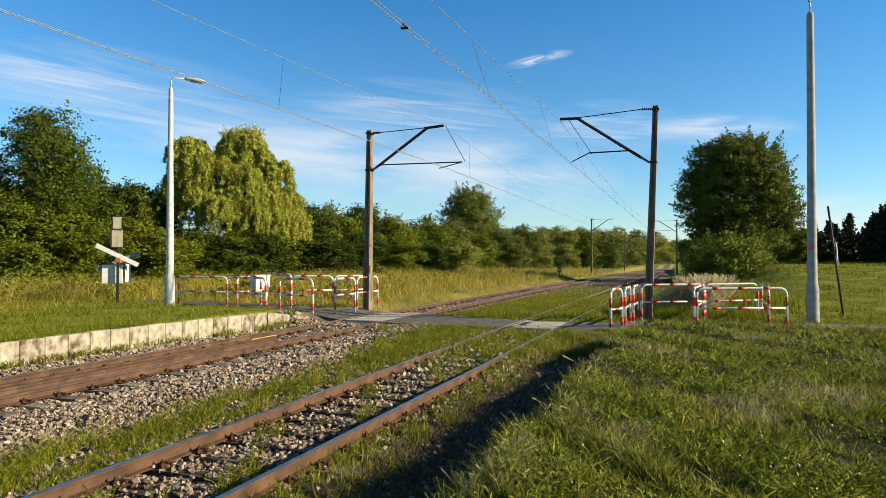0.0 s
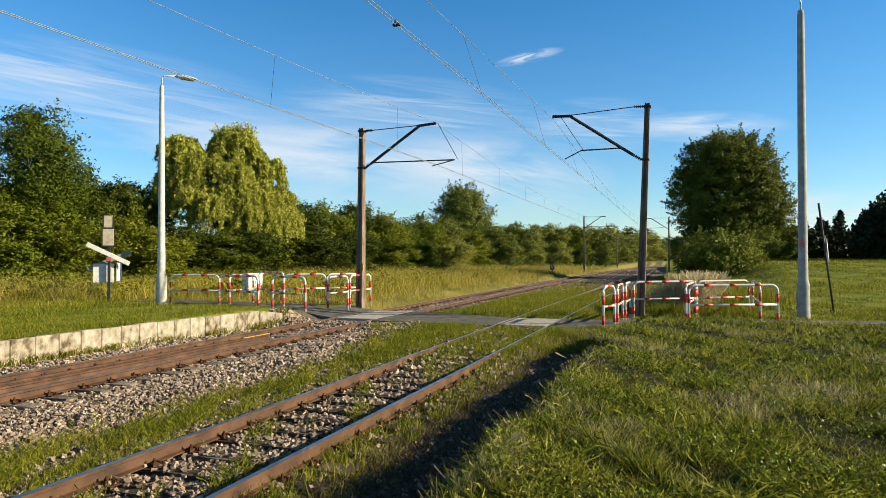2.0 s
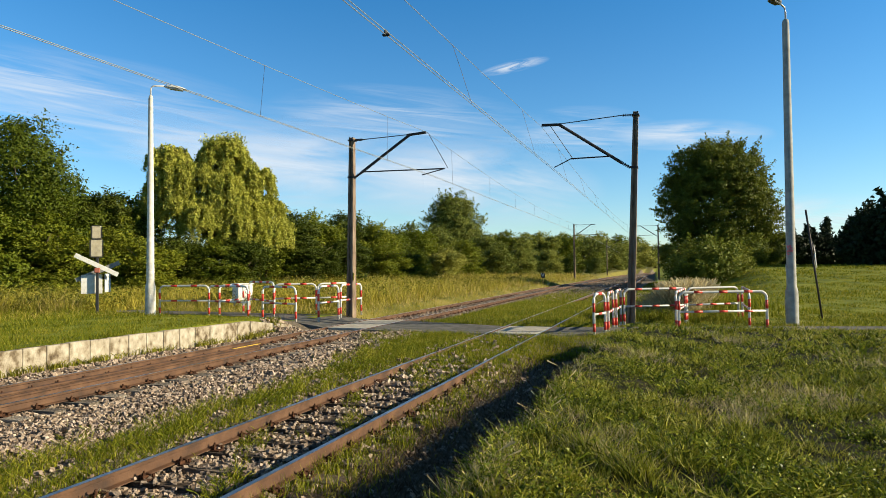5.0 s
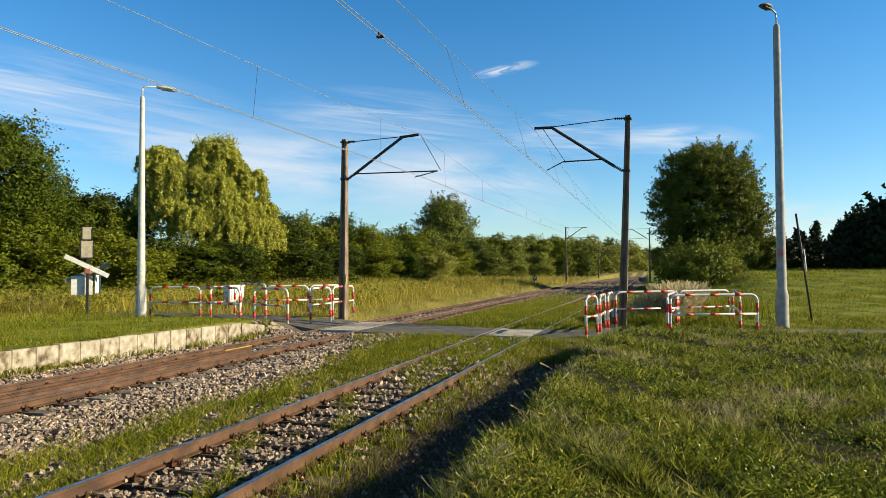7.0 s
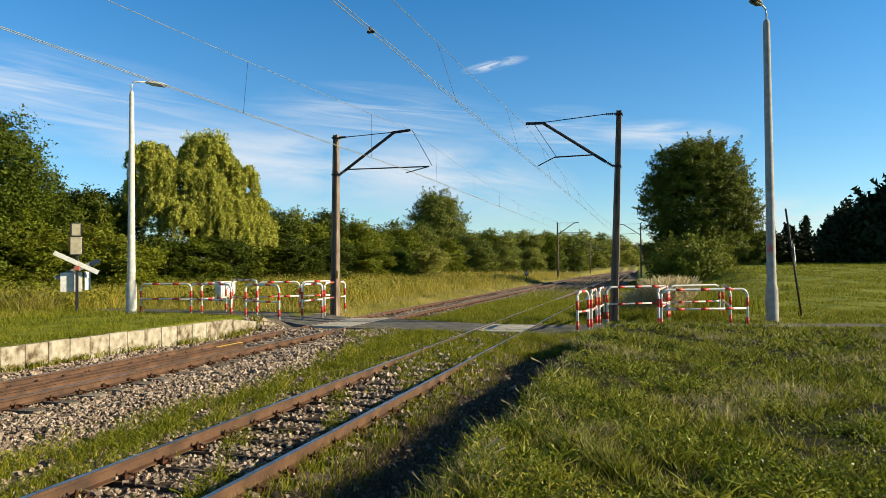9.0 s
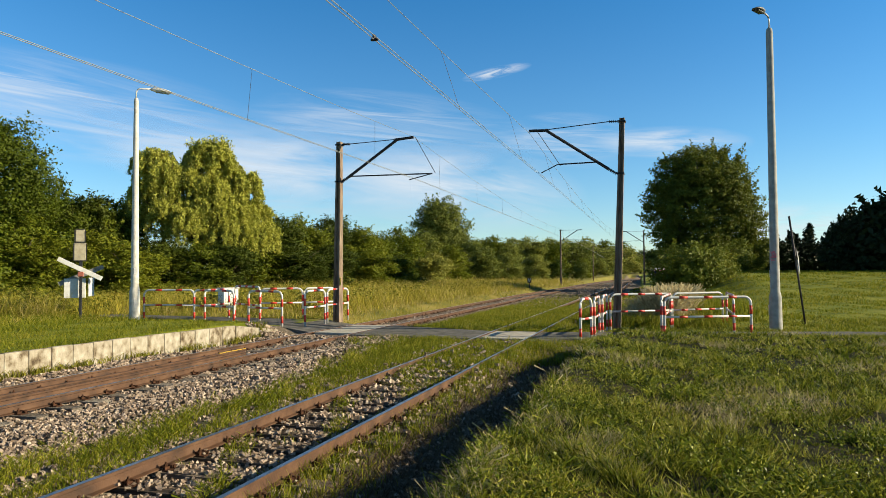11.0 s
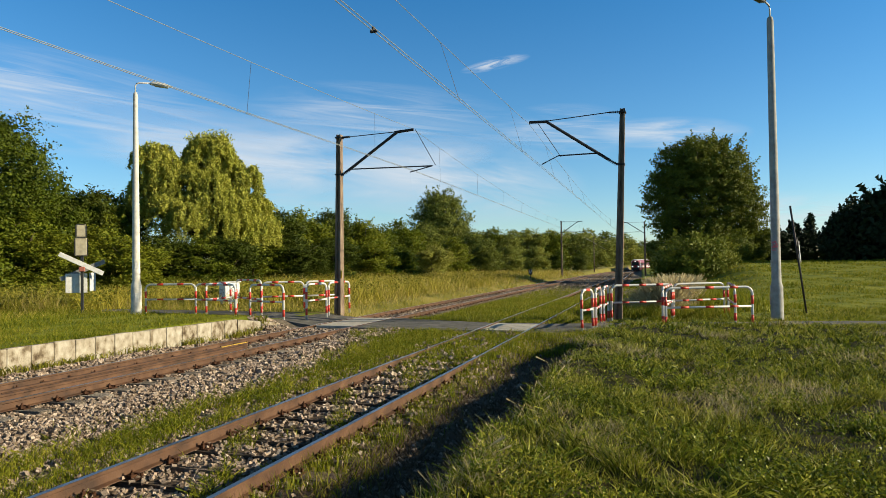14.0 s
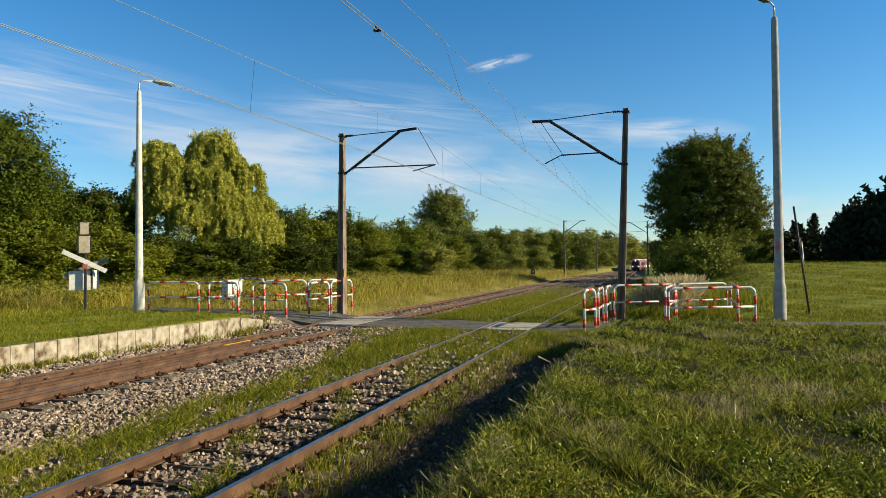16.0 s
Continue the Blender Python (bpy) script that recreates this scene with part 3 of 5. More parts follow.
MAST_L = mast(-11.88, 23.5, 0.05, 6.98, 1, 0.7, "brown concrete catenary mast with a steel arm over the track", 5.42, (2.44, 6.96), (3.08, 7.0))
steady(MAST_L, 0.46, 5.62, 3.83, 5.6, (2.93, 0, 5.4))
MAST_R = mast(-1.42, 24.0, -0.06, 7.32, -1, 2.2, "leaning brown concrete catenary mast with a steel arm over the track", 5.38, (2.68, 7.0), (3.27, 6.98))
steady(MAST_R, -0.8, 5.8, -2.2, 5.74, (-2.78, 0, 5.44))
bm = bmesh.new()
box(bm, (0.13, -0.135, 1.55), (0.1, 0.012, 0.3))
part("yellow_plate", bm, M_YELLOW, MAST_L)
for x, y, w in ((-13.75, 99.4, 1), (-2.05, 103.5, -1), (-14.6, 160.0, 1)):
    m = mast(x, y, float(ground_z(x, y)) - 0.1, 8.2, w, 0, "distant brown concrete catenary mast beside the track", 6.5, (2.5, 8.1), (3.1, 8.1))
    steady(m, w * 0.7, 6.7, w * 3.4, 6.6, (w * 2.7, 0, 6.4))


# ---- overhead wires ----
def sag(p, q, depth, n=24):
    p, q = Vector(p), Vector(q)
    return [p.lerp(q, k / n) - Vector((0, 0, 4 * depth * (k / n) * (1 - k / n))) for k in range(n + 1)]


def span(spans, label, r=0.007, clamps=()):
    """One equipped line: messenger, twin contact wire and droppers, span by span."""
    line = thing("overhead_line", label, "overhead line", "overhead lines")
    for (ma, mb, dep), (ca, cb), drops in spans:
        mp = sag(ma, mb, dep)
        bm = bmesh.new()
        tube(bm, mp, r, 5)
        part("messenger_wire", bm, M_WIRE, line)
        for off in (-0.035, 0.035):
            bm = bmesh.new()
            tube(bm, [Vector(ca) + Vector((off, 0, 0)), Vector(cb) + Vector((off, 0, 0))], r, 5)
            part("contact_wire", bm, M_WIRE, line)
        for k in range(drops):
            t = (k + 0.5) / drops
            i = min(int(t * 24), 23)
            top = mp[i].lerp(mp[i + 1], t * 24 - i)
            low = Vector(ca).lerp(Vector(cb), t)
            bm = bmesh.new()
            tube(bm, [low - Vector((0, 0, 0.02)), low.lerp(top, 0.5), top], 0.0045, 4)
            part("dropper", bm, M_IRON, line)
    for x, y, z in clamps:
        bm = bmesh.new()
        box(bm, (x, y, z), (0.11, 0.05, 0.035), bevel=0.006)
        box(bm, (x, y, z + 0.04), (0.03, 0.09, 0.07), bevel=0.006)
        part("wire_clamp", bm, M_IRON, line, "dark clamp joining the twin wires")
    return line


span([
    (((-9.6, -38, 7.6), (-8.75, 23.5, 7.05), 0.85), ((-10.6, -38, 5.75), (-8.7, 23.5, 5.45)), 9),
    (((-8.75, 23.5, 7.05), (-10.7, 99.4, 7.6), 1.1), ((-8.7, 23.5, 5.45), (-11.0, 99.4, 5.8)), 11),
    (((-10.7, 99.4, 7.6), (-11.6, 160, 6.8), 0.8), ((-11.0, 99.4, 5.8), (-11.8, 160, 4.7)), 9),
], "thin twin overhead line above the platform track")
span([
    (((-4.6, -38, 7.4), (-4.4, 24, 6.95), 0.5), ((-4.1, -38, 5.75), (-4.0, 24, 5.4)), 9),
    (((-4.4, 24, 6.95), (-5.0, 103.5, 7.6), 1.1), ((-4.0, 24, 5.4), (-5.3, 103.5, 5.8)), 11),
    (((-5.0, 103.5, 7.6), (-7.0, 165, 6.8), 0.8), ((-5.3, 103.5, 5.8), (-7.2, 165, 4.7)), 9),
], "thin twin overhead line above the overgrown track", clamps=((-4.06, 9.24, 5.485), (-4.05, 2.4, 5.52)))
# span wires at the two near arms
for m, a, b in ((MAST_L, (3.15, 0, 7.0), (3.95, 0, 5.62)), (MAST_R, (-3.0, 0, 7.0), (-2.1, 0, 5.7))):
    bm = bmesh.new()
    tube(bm, [a, b], 0.012, 5)
    part("hanger_wire", bm, M_IRON, m)


# ---- guard barriers ----
def barrier(a, b, h=1.1, grey=False):
    """Tubular guard rail from a to b on the ground plan: (x, y, z)."""
    a, b = Vector(a), Vector(b)
    flat = b - a
    ln = math.hypot(flat.x, flat.y)
    rail = thing("guard_barrier", "grey tubular steel guard barrier" if grey else "white tubular steel guard barrier with red bands", "guard barrier", "guard barriers at the crossing", at=pose(*a, 0, 0, math.degrees(math.atan2(flat.y, flat.x))))
    dz = flat.z
    rr, r = 0.2, 0.038
    path = [Vector((0, 0, -0.15)), Vector((0, 0, h - rr))]
    path += [Vector((rr - rr * math.cos(t), 0, h - rr + rr * math.sin(t))) for t in (0.4, 0.8, 1.2)] + [Vector((rr, 0, h))]
    path += [Vector((ln - rr, 0, h + dz))] + [Vector((ln - rr + rr * math.sin(t), 0, h - rr + rr * math.cos(t) + dz)) for t in (0.4, 0.8, 1.2)] + [Vector((ln, 0, h - rr + dz)), Vector((ln, 0, dz - 0.15))]
    paint = M_GREY if grey else M_WHITE
    bm = bmesh.new()
    tube(bm, path, r, 10)
    part("frame", bm, paint, rail, smooth=True)
    mid = 0.52
    bm = bmesh.new()
    tube(bm, [(0, 0, mid), (ln, 0, mid + dz)], r * 0.85, 10)
    part("mid_bar", bm, paint, rail, smooth=True)

    def band(p, q, rad):
        bm = bmesh.new()
        tube(bm, [p, q], rad, 10)
        part("red_band", bm, M_RED, rail, smooth=True)

    for x, d in ((0, 0.0), (ln, dz)):
        band((x, 0, d + 0.02), (x, 0, d + 0.26), r * 1.05)
        band((x, 0, d + 0.58), (x, 0, d + 0.84), r * 1.05)
    n = max(1, round((ln - 2 * rr) / 0.68))
    for k in range(n):
        x = rr + (ln - 2 * rr) * (k + 0.5) / n
        w = 0.13
        for z, q in ((h, 1.05), (mid, 0.9)):
            if not grey or z == mid:
                band((x - w, 0, z + dz * (x - w) / ln), (x + w, 0, z + dz * (x + w) / ln), r * q)
    return rail


ZR = 0.03
for a, b, g in (
    ((-2.17, 19.5), (-1.93, 20.25), 0), ((-1.85, 20.35), (-1.83, 21.8), 0), ((-1.74, 21.9), (-1.7, 23.3), 0),
    ((-1.6, 23.4), (0.4, 24.6), 0), ((0.13, 21.0), (2.62, 22.1), 0), ((0.42, 24.7), (2.16, 26.0), 1),
    ((0.05, 21.2), (0.36, 24.4), 0), ((2.2, 22.7), (2.28, 25.9), 0),
):
    barrier((*a, ZR), (*b, ZR), 1.1, bool(g))
ZL = 0.2
for a, b in (
    ((-19.13, 21.30), (-17.11, 21.70)),
    ((-16.90, 21.43), (-14.60, 20.68)),
    ((-16.53, 21.57), (-16.48, 23.02)),
    ((-13.95, 20.62), (-12.28, 20.11)),
    ((-15.31, 23.46), (-13.91, 24.36)),
    ((-11.81, 20.84), (-11.68, 22.07)),
    ((-11.88, 22.63), (-11.87, 24.36)),
    ((-13.85, 24.38), (-13.01, 25.49)),
):
    barrier((*a, ZL), (*b, ZL), 1.1)
barrier((-16.26, 23.11, ZL), (-14.23, 21.76, ZL), 1.22)


# ---- crossing warning signs, cabinet ----
def crossing_sign():
    s = thing("crossing_signal", "black post with white crossing boards and beige signal backs", "crossing signal", at=pose(-20.51, 19.6, 0.3, 0, 0, 42))
    bm = bmesh.new()
    box(bm, (0, 0, 1.0), (0.1, 0.1, 2.7), bevel=0.01)
    part("post", bm, M_BLACK, s)
    for c, sz in (((-0.03, 0.0, 2.47), (0.44, 0.14, 0.68)), ((-0.03, 0.0, 3.07), (0.36, 0.12, 0.5))):
        bm = bmesh.new()
        box(bm, c, sz, bevel=0.04)
        body = part("signal_back", bm, M_BEIGE, s)
        for k in (-1, 1):
            bm = bmesh.new()
            box(bm, (c[0] + k * sz[0] / 2, c[1] - 0.05, c[2]), (0.02, 0.05, sz[2] - 0.06))
            part("rim", bm, M_IRON, body)
            bm = bmesh.new()
            box(bm, (c[0], c[1] - 0.05, c[2] + k * sz[2] / 2), (sz[0] - 0.06, 0.05, 0.02))
            part("rim", bm, M_IRON, body)
    for c, ln, tilt, turn, mt in (((-0.02, -0.08, 1.84), 1.64, 27.5, 0, M_WHITE), ((0.0, 0.22, 1.6), 1.62, -24, 0, M_BOARD_SHADED)):
        bm = bmesh.new()
        box(bm, (0, 0, 0), (ln, 0.02, 0.17), bevel=0.006)
        part("cross_board", bm, mt, s, at=pose(*c, 0, tilt, turn))
    bm = bmesh.new()
    box(bm, (0, -0.1, 1.64), (0.2, 0.1, 0.18), bevel=0.02)
    part("red_box", bm, plain("faded_red", (0.3, 0.09, 0.06), 0.7), s)
    bm = bmesh.new()
    box(bm, (0, 0, 0), (0.72, 0.03, 0.72), bevel=0.01)
    part("white_board", bm, M_WHITE, s, at=pose(-0.2, 0.14, 1.12, 0, 0, 0))
    bm = bmesh.new()
    box(bm, (0, 0, 0), (0.28, 0.04, 0.7), bevel=0.008)
    part("board_side", bm, M_GREY, s, at=pose(0.33, 0.2, 1.16, 0, 0, 50))


crossing_sign()


def cabinet():
    c = thing("switch_cabinet", "white switch cabinet with dark scrawls behind the barriers", "cabinet", at=pose(-19.3, 26.9, 0.1, 0, 0, -14))
    bm = bmesh.new()
    box(bm, (0, 0, 0.55), (0.42, 0.86, 1.1), bevel=0.015)
    body = part("body", bm, M_WHITE, c)
    bm = bmesh.new()
    box(bm, (0, 0, 1.13), (0.5, 0.94, 0.05), bevel=0.012)
    part("cap", bm, M_WHITE, c)
    bm = bmesh.new()
    box(bm, (0.218, 0, 0.6), (0.018, 0.66, 0.9), bevel=0.004)
    part("door", bm, M_WHITE, c)
    r = random.Random(3)
    for k in range(9):
        bm = bmesh.new()
        q, z = r.uniform(-0.25, 0.05), r.uniform(0.35, 0.85)
        if k < 4:
            tube(bm, [(-0.16 + 0.05 * j, -0.432, z + r.uniform(-0.08, 0.08)) for j in range(6)], 0.012, 4)
        else:
            tube(bm, [(0.23, q + 0.04 * j, z + r.uniform(-0.1, 0.1)) for j in range(6)], 0.012, 4)
        part("scrawl", bm, M_BLACK, body)


cabinet()


def leaning_sign():
    s = thing("leaning_crossing_sign", "leaning dark post with weathered crossing boards seen edge on", "crossing sign", at=pose(4.98, 27.0, 0.0, 0, -6.5, 0))
    bm = bmesh.new()
    tube(bm, [(0, 0, -0.3), (0, 0, 3.9)], 0.036, 10)
    part("post", bm, M_IRON, s, smooth=True)
    for z, t in ((2.35, 35), (2.2, -35)):
        bm = bmesh.new()
        box(bm, (0, 0, 0), (1.1, 0.03, 0.2), bevel=0.006)
        part("cross_board", bm, M_IRON if t > 0 else M_GREY, s, at=pose(0.06, -0.05 if t > 0 else -0.09, z, 0, t, 78))


leaning_sign()


def marker_board():
    x, y = -13.0, 70.0
    s = thing("marker_board", "small black and white trackside marker board", "railway sign", at=pose(x, y, float(ground_z(x, y)), 0, 0, 0))
    bm = bmesh.new()
    tube(bm, [(0, 0, -0.2), (0, 0, 0.7)], 0.04, 8)
    part("post", bm, M_IRON, s)
    bm = bmesh.new()
    box(bm, (0, 0, 0.9), (0.42, 0.04, 0.55), bevel=0.01)
    part("board", bm, M_BLACK, s)
    for k in (-1, 1):
        bm = bmesh.new()
        box(bm, (0, 0, 0), (0.07, 0.012, 0.38))
        part("white_stripe", bm, M_WHITE, s, at=pose(k * 0.08, -0.03, 0.95, 0, k * 18, 0))


marker_board()

# ---- trees ----
def leaf_cloud(centres, spread, per, size, long=1.0, droop=0.0, flat=0.6, out=None, face=0.9):
    """Leaf quads in clumps round the centres, turned towards the outward directions where these are given."""
    n = len(centres) * per
    c = np.repeat(centres, per, 0) + RNG.normal(size=(n, 3)) * np.repeat(spread, per)[:, None] * np.array([1, 1, flat])
    nn = RNG.normal(size=(n, 3))
    if out is not None:
        nn = nn * 0.62 + np.repeat(out, per, 0) * face + np.array([0, 0, 0.25])
    nn /= np.linalg.norm(nn, axis=1, keepdims=True)
    u = RNG.normal(size=(n, 3))
    u[:, 2] = u[:, 2] * 0.5 - droop
    u -= nn * (u * nn).sum(1, keepdims=True)
    u /= np.linalg.norm(u, axis=1, keepdims=True) + 1e-9
    w = np.cross(nn, u)
    s = size * RNG.uniform(0.6, 1.3, (n, 1))
    a, b = u * s * long * 0.5, w * s * 0.4
    v = np.stack([c - a - b, c - a * 0.6 + b, c + a], 1).reshape(-1, 3)
    return v


def crown_points(blobs, n, fill=0.35):
    """Clump centres and outward directions: most near the uneven surface of the blobs, some inside."""
    out, way = [], []
    vol = np.array([(r[3] * r[4] * r[5]) ** 0.67 for r in blobs])
    for b, k in zip(blobs, np.maximum(3, (n * vol / vol.sum()).astype(int))):
        d = RNG.normal(size=(k, 3))
        d /= np.linalg.norm(d, axis=1, keepdims=True)
        rad = np.where(RNG.random(k) < fill, RNG.uniform(0.3, 0.85, k), RNG.uniform(0.84, 1.06, k))
        rad *= 1 + 0.16 * np.sin(d[:, 0] * 5 + b[0]) * np.cos(d[:, 1] * 4 + d[:, 2] * 6 + b[1])
        out.append(np.array(b[:3]) + d * rad[:, None] * np.array(b[3:6]))
        way.append(d)
    return np.concatenate(out), np.concatenate(way)


def trunk_mesh(h, r, limbs, seed, mat=None):
    rn = random.Random(seed)
    bm = bmesh.new()
    pts = [(rn.uniform(-0.1, 0.1) * k, rn.uniform(-0.1, 0.1) * k, -0.3 + (h + 0.3) * k / 6) for k in range(7)]
    tube(bm, pts, r, 9, r * 0.25)
    for k in range(limbs):
        i = rn.randint(2, 5)
        a, ln = rn.uniform(0, 6.28), h * rn.uniform(0.25, 0.5)
        p = Vector(pts[i])
        mid = p + Vector((math.cos(a) * ln * 0.45, math.sin(a) * ln * 0.45, ln * 0.3))
        end = p + Vector((math.cos(a) * ln * 0.85, math.sin(a) * ln * 0.85, ln * 0.75))
        tube(bm, [p, mid, end], r * 0.38, 6, r * 0.08)
    return finish(bm, "trunk", M_BARK, True)


def tree(name, label, category, blobs, clumps, per, size, mat, trunk_h, trunk_r, seed, spread=0.45, long=1.2, droop=0.0, flat=0.6, group="", fill=0.35, twigs=0.12):
    t = thing(name, label, category, group)
    part("trunk", trunk_mesh(trunk_h, trunk_r, 9, seed), None, t)
    c, way = crown_points(blobs, clumps, fill)
    v = leaf_cloud(c, RNG.uniform(0.6, 1.2, len(c)) * spread, per, size, long, droop, flat, way)
    # loose twigs that stand out of the outline
    k = RNG.random(len(c)) < twigs
    tip = c[k][:, None] + way[k][:, None] * np.linspace(0.1, 1.0, 6)[None, :, None] * RNG.uniform(0.3, 1.0, (k.sum(), 1, 1)) * spread * 3.2 + np.array([0, 0, 1.0]) * np.linspace(0, 1, 6)[None, :, None] * spread * 1.2
    tip = tip.reshape(-1, 3)
    v = np.concatenate([v, leaf_cloud(tip, np.full(len(tip), spread * 0.22), 3, size, long, droop, 1.0)])
    f = np.arange(len(v)).reshape(-1, 3)
    part("crown", arrays_mesh("crown", v, f, mat), None, t)
    return t


def willow():
    """Domes of boughs with curtains of hanging shoots, and bare twigs at the crest."""
    t = thing("willow_tree", "yellow-green weeping willow with hanging shoots", "tree")
    domes = [(-3.5, 0.3, 10.3, 1.5, 2.8), (-2.5, -0.6, 9.4, 1.4, 2.6), (-4.2, 0.0, 8.0, 1.0, 2.2), (0.3, 0.3, 10.9, 1.3, 2.0), (1.4, 0.0, 11.1, 1.2, 1.8), (2.2, 0.4, 9.8, 1.2, 2.2), (-0.6, -0.8, 8.6, 1.4, 2.2),
             (1.0, -1.2, 8.0, 1.5, 2.4), (3.6, 0.0, 8.8, 1.4, 2.6), (3.0, -1.2, 6.6, 1.5, 2.2), (4.5, 0.2, 6.6, 1.1, 2.4), (5.3, -0.6, 4.6, 1.1, 2.0), (3.9, -1.2, 4.6, 1.4, 2.0), (-2.4, -1.4, 6.2, 1.7, 2.2), (1.4, -1.7, 6.2, 1.8, 2.6), (-0.6, -1.8, 5.4, 1.9, 2.4), (2.2, -1.9, 4.6, 1.8, 2.2)]
    bm = bmesh.new()
    rn = random.Random(42)
    tube(bm, [(0, 0, -0.3), (0.1, 0, 1.6), (0.0, 0.1, 3.6)], 0.42, 10, 0.3)
    for x, y, z, r, ln in domes:
        mid = Vector((x * 0.45 + rn.uniform(-0.3, 0.3), y * 0.5, 3.4 + (z - 3.4) * 0.62))
        tube(bm, [(0, 0.1, 3.4), mid, (x, y, z + r * 0.3)], 0.16, 7, 0.03)
        for k in range(5):
            a = rn.uniform(0, 6.28)
            tube(bm, [mid, mid.lerp(Vector((x, y, z)), 0.6) + Vector((0, 0, 0.3)), (x + r * math.cos(a), y + r * math.sin(a), z + r * rn.uniform(0.2, 0.7))], 0.05, 5, 0.012)
    part("trunk", finish(bm, "trunk", M_BARK, True), None, t)
    pts, m = [], 30
    k = np.arange(m) / m
    for x, y, z, r, ln in domes:
        n = int(74 * r)
        d = RNG.normal(size=(n, 3))
        d[:, 2] = np.abs(d[:, 2]) * 0.9 + 0.05
        d /= np.linalg.norm(d, axis=1, keepdims=True)
        top = np.array((x, y, z)) + d * r * RNG.uniform(0.75, 1.12, (n, 1)) * np.array([1, 1, 0.85])
        length = ln * RNG.uniform(0.25, 1.1, (n, 1)) ** 1.2
        p = np.repeat(top[:, None], m, 1)
        flare = d[:, None, :2] * 0.45 * np.sqrt(k)[None, :, None] + RNG.normal(size=(n, 1, 2)) * 0.3 * k[None, :, None]
        p[..., :2] += flare
        p[..., 2] += 0.25 * np.sin(np.clip(k * 6, 0, 3.14))[None] - length * k
        pts.append(p.reshape(-1, 3))
    # thin upright twigs on the crest
    n = 70
    b = np.stack([RNG.uniform(-0.6, 2.2, n), RNG.normal(size=n) * 0.5, RNG.uniform(11.2, 12.0, n)], -1)
    h = RNG.normal(size=(n, 3)) * np.array([0.35, 0.35, 0.2]) + np.array([0.1, 0, 0.75])
    pts.append((b[:, None] + h[:, None] * np.linspace(0, 1, 10)[None, :, None]).reshape(-1, 3))
    p = np.concatenate(pts)
    p = p[p[:, 2] > 0.6]
    v = leaf_cloud(p, np.full(len(p), 0.09), 4, 0.14, 1.7, 1.2, 1.0)
    part("crown", arrays_mesh("crown", v, np.arange(len(v)).reshape(-1, 3), M_LEAF_WILLOW), None, t)
    return t


def put(t, x, y, s=1.0, turn=0.0, sz=None):
    """Stand a tree on the ground."""
    t.matrix_basis = pose(x, y, float(ground_z(x, y)) - 0.05, 0, 0, turn)
    t.scale = (s, s, s if sz is None else sz)
    return t


def more(t, x, y, s, turn, sz=None):
    c = copy_thing(t, pose(x, y, 0))
    return put(c, x, y, s, turn, sz)


